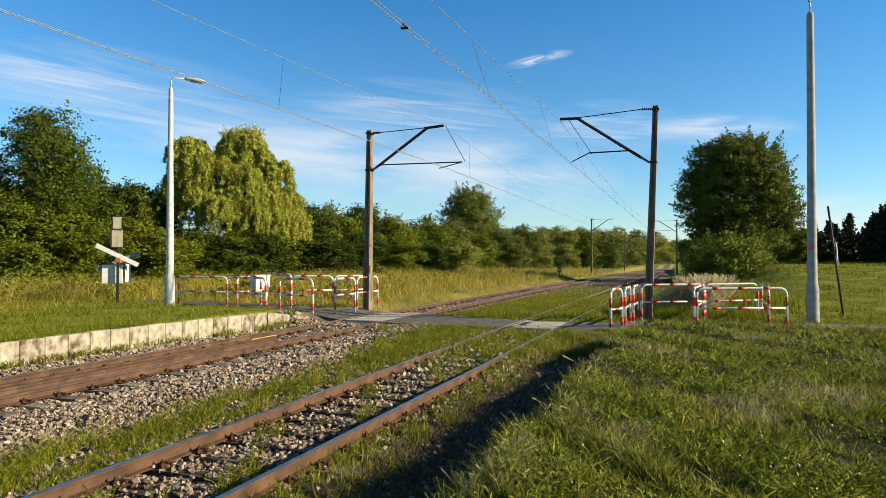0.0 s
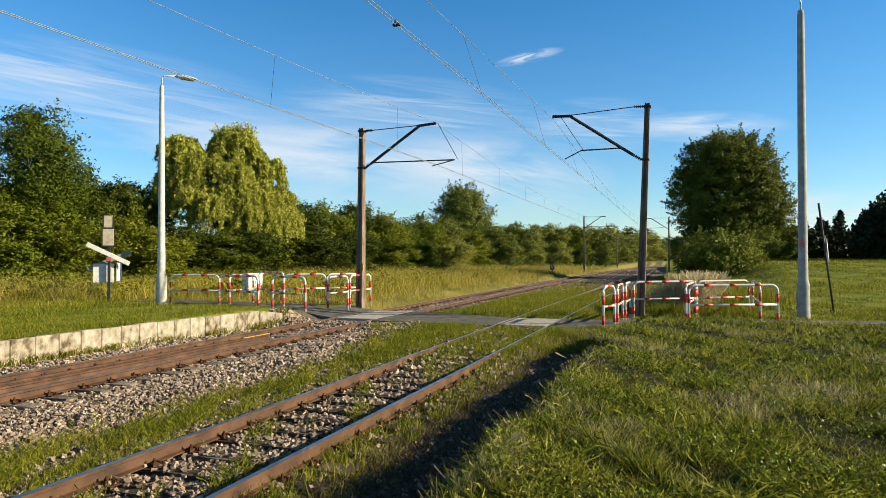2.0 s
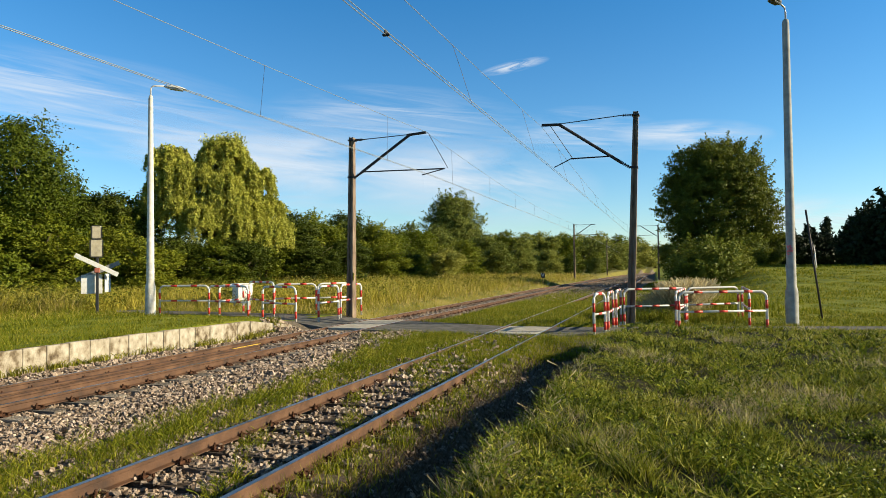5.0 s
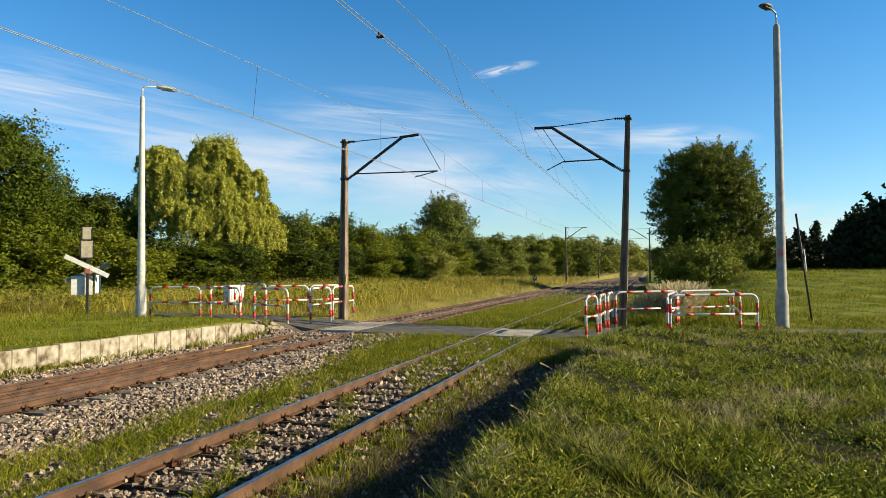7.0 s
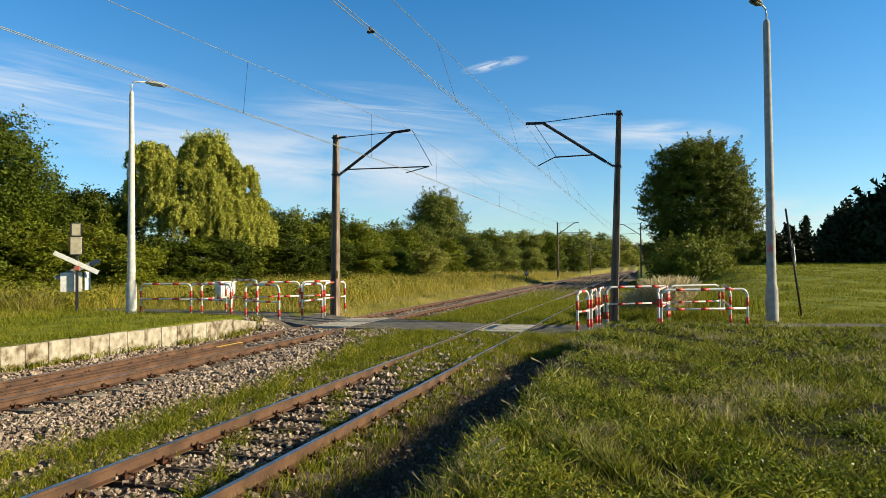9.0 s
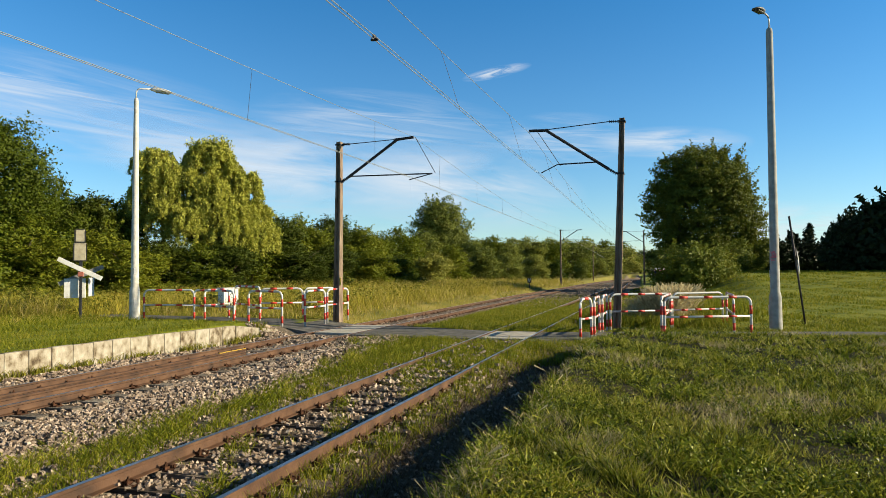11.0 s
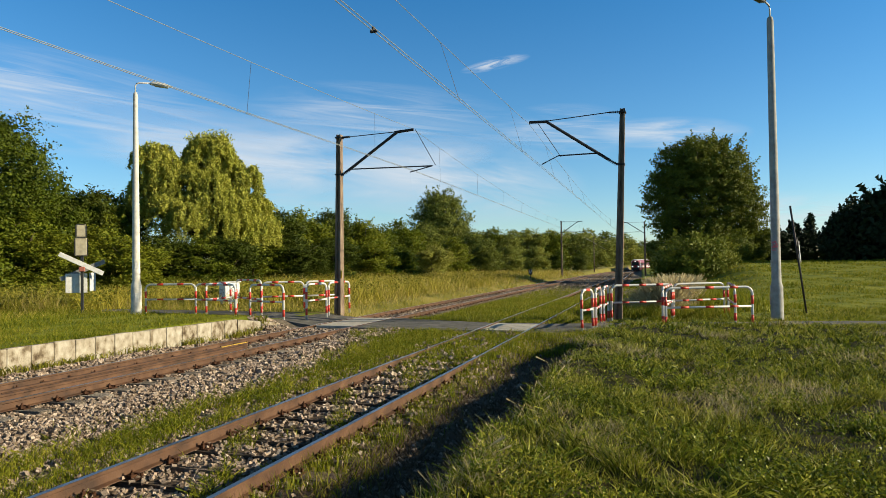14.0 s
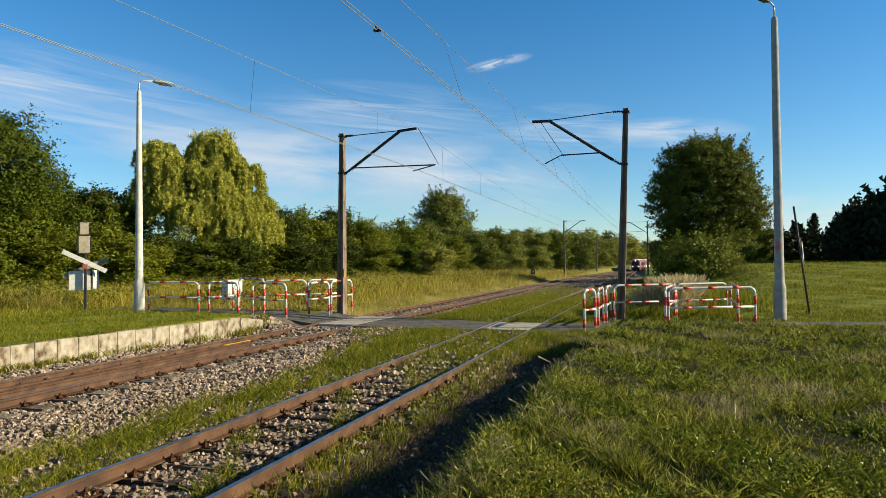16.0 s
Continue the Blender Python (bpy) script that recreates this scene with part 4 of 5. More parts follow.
def build_trees():
    # bushy trees of the long row, in a few shapes; unit height about 8 m
    row, row_far = [], []
    for k, mat in enumerate((M_LEAF, M_LEAF, M_LEAF_DARK, M_LEAF)):
        rn = random.Random(20 + k)
        blobs = [(0, 0, 3.4, 2.1, 2.1, 3.0), (rn.uniform(-0.6, 0.6), rn.uniform(-0.6, 0.6), 6.4, 1.3, 1.3, 1.6)]
        for j in range(17):
            a, up = rn.uniform(0, 6.28), rn.uniform(0.5, 6.2)
            out = 2.5 * math.sqrt(max(0.15, 1 - ((up - 2.6) / 4.4) ** 2))
            blobs.append((out * math.cos(a), out * math.sin(a), up, rn.uniform(0.6, 1.25), rn.uniform(0.6, 1.25), rn.uniform(0.5, 1.0)))
        row.append(tree("tree", "dense green bushy tree in the long tree row", "tree", blobs, 820, 27, 0.2, mat, 5.8, 0.16, 30 + k, spread=0.29, twigs=0.12, group="trees of the row"))
        # most distant copies take the leaves paled for haze
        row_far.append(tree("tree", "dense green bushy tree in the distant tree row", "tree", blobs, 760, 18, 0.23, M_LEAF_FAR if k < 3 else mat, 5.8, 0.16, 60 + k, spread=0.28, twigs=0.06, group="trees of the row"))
    rn = random.Random(11)
    used = [False] * 8
    spots = (
        (-44.7, 30.2, 8.6, 3.6), (-44.5, 32.4, 8.4, 3.4), (-40.0, 29.9, 6.2, 3), (-41.7, 35.6, 8.5, 3.2), (-43.1, 39.3, 8.6, 3.2), (-41.5, 40.0, 7.8, 3.3),
        (-41.4, 42.1, 7.7, 3.2), (-39.3, 32.3, 5.7, 3), (-37.0, 33.1, 4.2, 2.6), (-36.4, 35.5, 4.7, 2.8), (-43.1, 45.8, 7.9, 3.4), (-34.0, 36.4, 3.9, 2.6),
        (-34.8, 40.4, 4.3, 2.8), (-32.4, 41.3, 3.9, 2.6), (-31.6, 43.7, 4.2, 2.6), (-32.1, 47.8, 5.8, 2.8), (-33.5, 53.6, 6.7, 3.4), (-33.4, 57.9, 6.8, 3.2),
        (-29.8, 50.8, 4.0, 2.8), (-35.1, 65.8, 7.3, 3.6), (-37.5, 75.6, 8.2, 3.8), (-29.6, 57.2, 4.3, 3), (-35.5, 76.3, 7.0, 3.6), (-28.8, 64.0, 3.9, 3),
        (-35.2, 82.9, 6.7, 3.6), (-35.6, 91.2, 7.9, 3.8), (-28.7, 72.5, 3.6, 3), (-35.2, 98.8, 7.6, 4), (-29.1, 85.2, 4.2, 3.4), (-29.6, 95.6, 5.6, 3.6),
        (-34.0, 120.6, 8.1, 4.4), (-27.8, 107.0, 6.0, 3.6), (-36.1, 146.5, 9.4, 5), (-31.9, 148.1, 8.9, 5), (-26.1, 118.3, 5.3, 3), (-30.6, 164.6, 10.1, 5.4),
        (-23.1, 130.1, 5.3, 3), (-26.9, 176.6, 10.0, 5.4), (-20.4, 141.8, 4.6, 2.4), (-22.4, 194.2, 10.8, 6), (-16.6, 153.9, 4.2, 2), (-18.9, 206.3, 9.7, 6),
        (-19.3, 179.5, 5.5, 3), (-22.4, 311.6, 12.9, 9), (-17.3, 345.5, 13.1, 10), (-10.3, 401.4, 13.8, 11), (-3.0, 425.5, 13.1, 11), (8.5, 451.1, 12.9, 12),
        (-132, 305, 16.5, 9), (-119, 296, 17.2, 9), (-108, 310, 16.2, 9), (-97, 301, 17.6, 9), (-88, 318, 16.4, 9), (-78, 306, 16.8, 9), (-69, 322, 17.4, 9), (-60, 312, 16.0, 9),
        (-52, 330, 17.6, 9), (-43, 318, 16.4, 9), (-35, 338, 17.8, 10), (-28, 352, 17.2, 10), (-17, 372, 18.0, 10), (2, 398, 17.6, 11),
    )
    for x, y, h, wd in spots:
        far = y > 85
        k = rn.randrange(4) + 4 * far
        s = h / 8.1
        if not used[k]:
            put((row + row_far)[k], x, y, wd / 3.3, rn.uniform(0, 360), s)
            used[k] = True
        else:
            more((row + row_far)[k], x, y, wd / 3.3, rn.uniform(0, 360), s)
    for k in range(8):
        if not used[k]:
            put((row + row_far)[k], -62 - 5 * k, 70, 1, 0)
    # tall loose tree at the platform side
    t = tree("tall_tree", "tall airy green tree above the bushes", "tree", [(0, 0, 7.3, 3.1, 3.0, 3.2), (0.4, 0, 9.9, 2.1, 2.1, 2.1), (-0.9, 0.3, 11.0, 1.1, 1.1, 1.2), (1.8, 0.6, 8.2, 1.6, 1.6, 1.5), (-1.7, 0.5, 6.0, 1.8, 1.8, 2.2), (1.9, -0.4, 5.8, 1.6, 1.6, 2.0), (0, 0, 2.8, 3.2, 3.2, 2.8)], 760, 50, 0.17, M_LEAF, 7.2, 0.22, 41, spread=0.42)
    put(t, -41.3, 32.9)
    put(willow(), -35.5, 45.5, 0.95, 38, 0.98)
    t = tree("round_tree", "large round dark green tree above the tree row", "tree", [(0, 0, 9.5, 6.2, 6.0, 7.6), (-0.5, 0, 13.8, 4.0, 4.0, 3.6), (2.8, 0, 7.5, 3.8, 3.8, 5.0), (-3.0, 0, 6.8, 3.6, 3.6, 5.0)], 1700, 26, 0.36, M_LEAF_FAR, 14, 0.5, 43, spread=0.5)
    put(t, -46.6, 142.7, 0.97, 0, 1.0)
    t = tree("poplar_tree", "large full dark green tree on the lawn edge", "tree", [(0, 0, 7.6, 5.0, 4.6, 5.2), (-0.8, 0, 10.6, 3.6, 3.6, 3.0), (1.5, 0, 10.4, 3.2, 3.2, 2.8), (-3.3, 0, 7.2, 2.4, 2.6, 3.6), (3.6, 0, 6.6, 2.4, 2.4, 3.4), (5.2, 0, 4.4, 1.5, 1.5, 1.5), (0, 0, 3.4, 3.6, 3.4, 2.2)], 3000, 32, 0.2, M_LEAF_POPLAR, 10, 0.28, 44, spread=0.27, twigs=0.3)
    put(t, 4.3, 76.2, 1.0, 0, 1.05)
    shrub = tree("shrub", "dense green shrub at the foot of the large tree", "shrub", [(0, 0, 1.9, 2.3, 2.2, 2.0), (1.2, 0, 1.5, 1.5, 1.5, 1.5), (-1.2, 0.2, 1.3, 1.3, 1.3, 1.4)], 360, 24, 0.2, M_LEAF_SHRUB, 2.2, 0.08, 45, spread=0.3, group="shrubs")
    put(shrub, 2.2, 59.2, 1.05)
    for x, y, s in ((4.5, 61, 0.75), (3.0, 67, 1.0), (7.2, 72, 0.8), (9.5, 78, 0.8), (4.0, 85, 1.2), (4.6, 108, 1.3), (4.5, 118, 1.3), (10, 140, 1.4), (17, 165, 1.8), (13, 230, 1.8), (20, 240, 2.2), (30, 250, 2.4)):
        more(shrub, x, y, s, 40 * s + x * 9)
    dark = tree("conifer", "conifer with its shade put into black-green needles", "tree", [(0, 0, 2.4, 3.0, 3.0, 2.6), (0, 0, 4.6, 2.2, 2.2, 1.9), (0.4, 0, 5.9, 1.2, 1.2, 1.1)], 620, 12, 0.5, M_LEAF_BLACK, 4.6, 0.18, 46, spread=0.4, droop=0.3, group="conifers")
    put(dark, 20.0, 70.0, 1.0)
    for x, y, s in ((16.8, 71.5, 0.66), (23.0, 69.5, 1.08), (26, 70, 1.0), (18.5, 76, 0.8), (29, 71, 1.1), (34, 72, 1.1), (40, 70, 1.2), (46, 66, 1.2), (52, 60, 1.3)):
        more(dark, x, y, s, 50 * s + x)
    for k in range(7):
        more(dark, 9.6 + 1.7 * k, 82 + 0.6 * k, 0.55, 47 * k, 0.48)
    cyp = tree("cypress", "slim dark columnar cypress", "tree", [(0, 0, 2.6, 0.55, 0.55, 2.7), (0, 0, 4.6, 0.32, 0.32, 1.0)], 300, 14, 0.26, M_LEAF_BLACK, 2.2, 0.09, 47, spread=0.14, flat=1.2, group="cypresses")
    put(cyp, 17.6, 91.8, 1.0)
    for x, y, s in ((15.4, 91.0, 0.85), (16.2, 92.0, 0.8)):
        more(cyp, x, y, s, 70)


build_trees()


# ---- grass ----
def blades(name, x, y, h, wd, lean, mat, label, category="grass", three=True, dz=-0.02, way=None):
    """Bent blades standing on the ground, as one mesh."""
    n = len(x)
    z = ground_z(x, y) + dz
    a = RNG.uniform(0, 2 * np.pi, n)
    d = np.stack([np.cos(a), np.sin(a)], -1)
    o = np.stack([-d[:, 1], d[:, 0]], -1) * wd[:, None] * 0.5
    b = RNG.uniform(0, 2 * np.pi, n) if way is None else way
    tip = np.stack([np.cos(b), np.sin(b)], -1) * (lean * h * RNG.uniform(0.2, 1.0, n))[:, None]
    base = np.stack([x, y], -1)
    zz = lambda q, t: np.concatenate([q, t[:, None]], 1)
    if three:
        v = np.stack([zz(base - o, z), zz(base + o, z), zz(base + o * 0.8 + tip * 0.3, z + h * 0.6), zz(base - o * 0.8 + tip * 0.3, z + h * 0.6), zz(base + tip + o * 0.12, z + h * RNG.uniform(0.85, 1.0, n)), zz(base + tip - o * 0.12, z + h * 0.95)], 1)
        f = np.array([(0, 1, 2, 3), (3, 2, 4, 5)])
        f = (f[None] + 6 * np.arange(n)[:, None, None]).reshape(-1, 4)
    else:
        v = np.stack([zz(base - o, z), zz(base + o, z), zz(base + tip, z + h)], 1)
        f = np.arange(3 * n).reshape(-1, 3)
    tagged(new(name, arrays_mesh(name, v.reshape(-1, 3), f, mat)), label, category, kind="stuff")


def off_road(x, y):
    """True where no path, rail or slab lies."""
    lo = np.interp(x, [-31, -14.6, -12.6, -5.3, -1.5, 5.5, 22], [23.75, 21.5, 19.9, 18.9, 20.0, 22.75, 25.3])
    hi = np.interp(x, [-31, -12.6, -5.3, -1.5, 5.5, 22], [24.3, 23.1, 21.5, 21.9, 23.7, 26.0])
    return (y < lo - 0.05) | (y > hi + 0.05)


def build_grass():
    # bank and lawn round the standpoint: tufts whose blades lean outwards
    m = 13
    n = 26000
    cy = near_y(n, 2.2, 30)
    cx = -2.05 + (cy * 0.36 + 4.5) * RNG.random(n) ** 0.95
    big = RNG.uniform(0.35, 1.1, n) * np.clip(1 + 0.6 * rough2(cx, cy, 0.9) + 0.7 * rough2(cx + 3, cy, 2.7), 0.3, 2.3)
    # gaps of bare soil between the clumps
    ok = rough2(cx, cy, 8.5) + 0.6 * rough2(cx + 1, cy, 4.1) + RNG.normal(size=n) * 0.15 > -0.17
    cx, cy, big = cx[ok], cy[ok], big[ok]
    n = len(cx)
    sp = np.repeat(RNG.uniform(0.02, 0.05, n), m)
    way = RNG.uniform(0, 2 * np.pi, n * m)
    off = sp * np.abs(RNG.normal(size=n * m))
    x, y = np.repeat(cx, m) + np.cos(way) * off, np.repeat(cy, m) + np.sin(way) * off
    big = np.repeat(big, m) * (0.55 + 0.45 * smooth01(x, -1.9, -0.9))
    ok = off_road(x, y) & (np.hypot(x, y) > 0.8) & (x > -1.62 - 0.08 * np.sin(y * 1.35 + 0.6) - 0.07 * np.sin(y * 3.3) + 0.1 * RNG.random(n * m))
    x, y, big, way = x[ok], y[ok], big[ok], way[ok]
    h = np.clip(RNG.uniform(0.05, 0.15, len(x)) * big, 0.025, 0.28)
    wd = RNG.uniform(0.006, 0.014, len(x)) * np.clip(y / 6, 1, 2.6)
    for part_name, ok, three in (("lawn_grass", y < 5, True), ("lawn_grass", y >= 5, False)):
        blades(part_name, x[ok], y[ok], h[ok], wd[ok], 1.3, M_GRASS, "uneven green grass with dry straw patches", three=three, way=way[ok])
    # leafy herbs: rosettes of short broad leaves
    n, m = 5600, 11
    cy = near_y(n, 2.3, 22)
    cx = -1.8 + (cy * 0.36 + 4.2) * RNG.random(n)
    ok = (rough2(cx + 1.5, cy, 0.8) + 0.5 * rough2(cx, cy, 2.6) > -0.12) & off_road(cx, cy)
    cx, cy = cx[ok], cy[ok]
    n = len(cx)
    way = RNG.uniform(0, 2 * np.pi, n * m)
    size = np.repeat(RNG.uniform(0.6, 1.3, n), m)
    x, y = np.repeat(cx, m) + np.cos(way) * 0.03 * size, np.repeat(cy, m) + np.sin(way) * 0.03 * size
    blades("herbs", x, y, RNG.uniform(0.05, 0.15, n * m) * size, RNG.uniform(0.011, 0.021, n * m) * size * np.clip(y / 9, 1, 1.6), 1.5, M_HERB, "broad-leaved green herbs in the grass", "weeds", way=way)
    # the same grass round and behind the standpoint
    n = 80000
    y, x = RNG.uniform(-9, 6, n), RNG.uniform(-1.6, 9.0, n)
    ok = (y < 2.4) | (x > -1.95 + y * 0.36 + 4.2)
    x, y = x[ok], y[ok]
    blades("lawn_grass", x, y, RNG.uniform(0.05, 0.16, len(x)), RNG.uniform(0.014, 0.03, len(x)), 1.3, M_GRASS, "uneven green grass with dry straw patches", three=False)
    # withered patches
    n = 120000
    y = near_y(n, 2.4, 20)
    x = -1.9 + (y * 0.36 + 4.3) * RNG.random(n)
    patch = rough2(x + 0.8, y * 0.8, 1.25) + 0.35 * rough2(x, y, 3.7) + 0.9 * np.exp(-((x - 0.7) / 0.35) ** 2 - ((y - 8.3) / 0.8) ** 2) + 0.9 * np.exp(-((x - 1.5) / 0.3) ** 2 - ((y - 8.7) / 0.5) ** 2) + 0.7 * np.exp(-((x + 1.5) / 0.25) ** 2 - ((y - 5.6) / 1.0) ** 2) - 0.12
    ok = (patch > 0.3) & off_road(x, y) & (RNG.random(n) < (patch - 0.15) * 1.6)
    x, y = x[ok], y[ok]
    blades("dry_grass", x, y, RNG.uniform(0.05, 0.2, len(x)), RNG.uniform(0.004, 0.009, len(x)) * np.clip(y / 7, 1, 2.4), 1.3, M_STRAW, "withered straw-coloured grass patches in the lawn", three=False)
    # small round leaves low in the grass
    n = 9000
    cy = near_y(n, 2.3, 14)
    cx = -1.8 + (cy * 0.36 + 4.2) * RNG.random(n)
    ok = rough2(cx - 2, cy, 1.0) + 0.4 * rough2(cx, cy, 3.1) > 0.0
    cx, cy = cx[ok], cy[ok]
    c = np.stack([cx, cy, ground_z(cx, cy) + RNG.uniform(0.04, 0.17, len(cx))], -1)
    v = leaf_cloud(c, np.full(len(c), 0.045), 8, 0.024, 1.2, 0.0, 0.5)
    tagged(new("clover", arrays_mesh("clover", v, np.arange(len(v)).reshape(-1, 3), M_HERB)), "small round green leaves low in the grass", "weeds", kind="stuff")
    # taller stalks on the bank edge
    n = 260
    y = near_y(n, 3.0, 17.5)
    x = -1.5 + RNG.normal(size=n) * 0.15
    blades("bank_stalks", x, y, RNG.uniform(0.1, 0.3, n), RNG.uniform(0.003, 0.006, n), 0.9, M_STRAW, "dry stalks on the edge of the bank")
    # plants along the foot of the bank
    n = 120
    cy = near_y(n, 4.0, 19)
    cx = np.where(RNG.random(n) < 0.85, -3.5 + RNG.normal(size=n) * 0.1, RNG.uniform(-3.4, -2.8, n))
    m = 18
    x, y = np.repeat(cx, m) + RNG.normal(size=n * m) * 0.06, np.repeat(cy, m) + RNG.normal(size=n * m) * 0.08
    blades("ditch_plants", x, y, RNG.uniform(0.08, 0.24, n * m), RNG.uniform(0.008, 0.018, n * m), 0.8, M_LAWN, "green plants along the rail beside the bank", "weeds", three=False)
    # withered growth on the shaded face of the bank
    n = 24000
    y = near_y(n, 3.0, 17.5)
    x = RNG.uniform(-3.25, -1.55, n)
    blades("bank_litter", x, y, RNG.uniform(0.03, 0.12, n), RNG.uniform(0.01, 0.024, n), 1.8, M_LITTER, "withered brown growth on the face of the bank", three=False)
    n, m = 120, 14
    cy = near_y(n, 3.0, 18.5)
    cx = np.where(RNG.random(n) < 0.5, -1.55 + RNG.normal(size=n) * 0.1, RNG.uniform(-3.45, -3.0, n))
    x, y = np.repeat(cx, m) + RNG.normal(size=n * m) * 0.07, np.repeat(cy, m) + RNG.normal(size=n * m) * 0.09
    blades("bank_plants", x, y, RNG.uniform(0.08, 0.28, n * m), RNG.uniform(0.01, 0.022, n * m), 0.9, M_HERB, "green plants on the face of the bank", "weeds", three=False)
    # lawn beyond the path
    n = 110000
    y = near_y(n, 22, 90)
    x = -3.0 + (y * 0.42 + 4) * RNG.random(n)
    ok = off_road(x, y) & (x > -2.6 + shift(y))
    x, y = x[ok], y[ok]
    lump = np.clip(1 + 1.1 * rough2(x, y, 1.3) + 1.0 * rough2(x + 2, y, 0.45), 0.3, 3.2)
    blades("far_lawn", x, y, RNG.uniform(0.04, 0.12, len(x)) * lump, 0.0013 * y * RNG.uniform(0.6, 1.4, len(x)), 0.6, M_LAWN, "bright green mown lawn rising to the trees", three=False)
    # dry tussocks beside the mast: arching plumes, highest towards the lawn
    n, m = 250, 84
    cy = 27.2 + 9 * RNG.random(n) ** 1.3
    cx = np.where(RNG.random(n) < 0.75, -0.1 + (cy - 27) * 0.08 + RNG.normal(size=n) * 0.5, RNG.uniform(-1.3, 1.4, n))
    hh = np.repeat(RNG.uniform(0.7, 1.4, n) * (0.45 + 0.65 * smooth01(cx, -1.2, 0.3)), m)
    x, y = np.repeat(cx, m) + RNG.normal(size=n * m) * 0.14, np.repeat(cy, m) + RNG.normal(size=n * m) * 0.14
    blades("dry_tussocks", x, y, hh * RNG.uniform(0.35, 1.05, n * m), RNG.uniform(0.004, 0.009, n * m), 0.55, M_STRAW, "pale dry grass tussocks behind the barriers")
    # low green growth before the tussocks
    n = 5000
    y, x = RNG.uniform(24.8, 28.2, n), RNG.uniform(-1.6, 2.4, n)
    blades("low_weeds", x, y, RNG.uniform(0.12, 0.5, n), RNG.uniform(0.012, 0.028, n), 0.9, M_LAWN, "low green weeds before the dry tussocks", "weeds", three=False)
    n = 150
    cy, cx = RNG.uniform(28, 44, n), RNG.uniform(0.7, 3.6, n)
    m = 24
    x, y = np.repeat(cx, m) + RNG.normal(size=n * m) * 0.3, np.repeat(cy, m) + RNG.normal(size=n * m) * 0.3
    blades("tall_weeds", x, y, RNG.uniform(0.4, 1.0, n * m), RNG.uniform(0.02, 0.05, n * m), 0.6, M_LAWN, "tall yellow-green weeds beside the lawn", "weeds", three=False)
    # platform turf
    n = 135000
    y = near_y(n, 6, 30)
    x = -12.62 - (y * 1.35 + 2) * RNG.random(n) ** 1.2
    ok = off_road(x, y) & ((y < 18) | (x < -12.7))
    x, y = x[ok], y[ok]
    tall = smooth01(-x, 15.5, 24)
    blades("platform_grass", x, y, RNG.uniform(0.04, 0.13, len(x)) * (1 + 1.6 * tall) * np.clip(1 + 0.8 * rough2(x, y, 1.7), 0.4, 2), RNG.uniform(0.012, 0.026, len(x)), 1.0, M_LAWN, "short green turf on the platform", three=False)
    # meadow
    n = 170000
    y = near_y(n, 9, 130)
    x = -11.5 + shift(y) - (np.clip(y * 0.9, 0, 45) + 7) * RNG.random(n)
    ok = off_road(x, y) & ((y > 23.3) | (x < -18 - (25 - y) * 0.2) & (RNG.random(n) < 0.8))
    x, y = x[ok], y[ok]
    lump = np.clip(1 + 0.5 * rough2(x, y, 0.45) + 0.55 * rough2(x, y, 2.1), 0.3, 2)
    edge = smooth01(-(x - shift(y)), 11.5, 14.5)
    near = 0.3 + 0.7 * smooth01(y, 20, 32) * edge
    blades("meadow_grass", x, y, RNG.uniform(0.2, 0.85, len(x)) * lump * near, 0.0009 * np.clip(y, 18, 90) * RNG.uniform(0.5, 1.4, len(x)), 1.1, M_MEADOW, "tall yellowing meadow grass", three=False)
    # tall straw clumps beside the crossing signal
    n, m = 110, 40
    cy = RNG.uniform(12.5, 19.5, n)
    cx = -21.2 - 5.5 * RNG.random(n) ** 1.4 - 0.25 * (19.5 - cy)
    x, y = np.repeat(cx, m) + RNG.normal(size=n * m) * 0.2, np.repeat(cy, m) + RNG.normal(size=n * m) * 0.2
    blades("straw_clumps", x, y, np.repeat(RNG.uniform(0.5, 1.3, n), m) * RNG.uniform(0.5, 1.1, n * m), RNG.uniform(0.012, 0.026, n * m), 0.8, M_MEADOW, "tall straw-yellow grass clumps beside the crossing signal", three=False)
    # weeds in the meadow
    n = 2600
    cy = near_y(n, 16, 110)
    cx = -13.5 + shift(cy) - (np.clip(cy * 0.85, 0, 42) + 2) * RNG.random(n)
    ok = (cy > 26) | (cx < -23)
    cx, cy = cx[ok], cy[ok]
    m = 22
    x, y = np.repeat(cx, m) + RNG.normal(size=len(cx) * m) * 0.35, np.repeat(cy, m) + RNG.normal(size=len(cx) * m) * 0.35
    blades("meadow_weeds", x, y, RNG.uniform(0.3, 0.95, len(x)), RNG.uniform(0.03, 0.07, len(x)), 0.8, M_LEAF_YELLOW, "yellow-green weeds in the meadow", "weeds", three=False)
    # leafy golden herbs in the meadow and along the edge of the wood
    n = 1500
    cy = near_y(n, 14, 75)
    cx = -13.8 + shift(cy) - (np.clip(cy * 0.8, 0, 30) + 3) * RNG.random(n) ** 0.8
    ok = ((cy > 26.5) | (cx < -22.5)) & (rough2(cx, cy, 0.5) > -0.25)
    cx, cy = cx[ok], cy[ok]
    c = np.stack([cx, cy, ground_z(cx, cy) + RNG.uniform(0.2, 0.75, len(cx))], -1)
    v = leaf_cloud(c, RNG.uniform(0.12, 0.32, len(c)), 42, 0.1, 1.5, 0.0, 1.0)
    tagged(new("meadow_herbs", arrays_mesh("meadow_herbs", v, np.arange(len(v)).reshape(-1, 3), M_LEAF_YELLOW)), "leafy golden-green herbs in the meadow", "weeds", kind="stuff")
    # between and in the tracks
    n = 46000
    y = near_y(n, 3.2, 19.2)
    k = RNG.random(n)
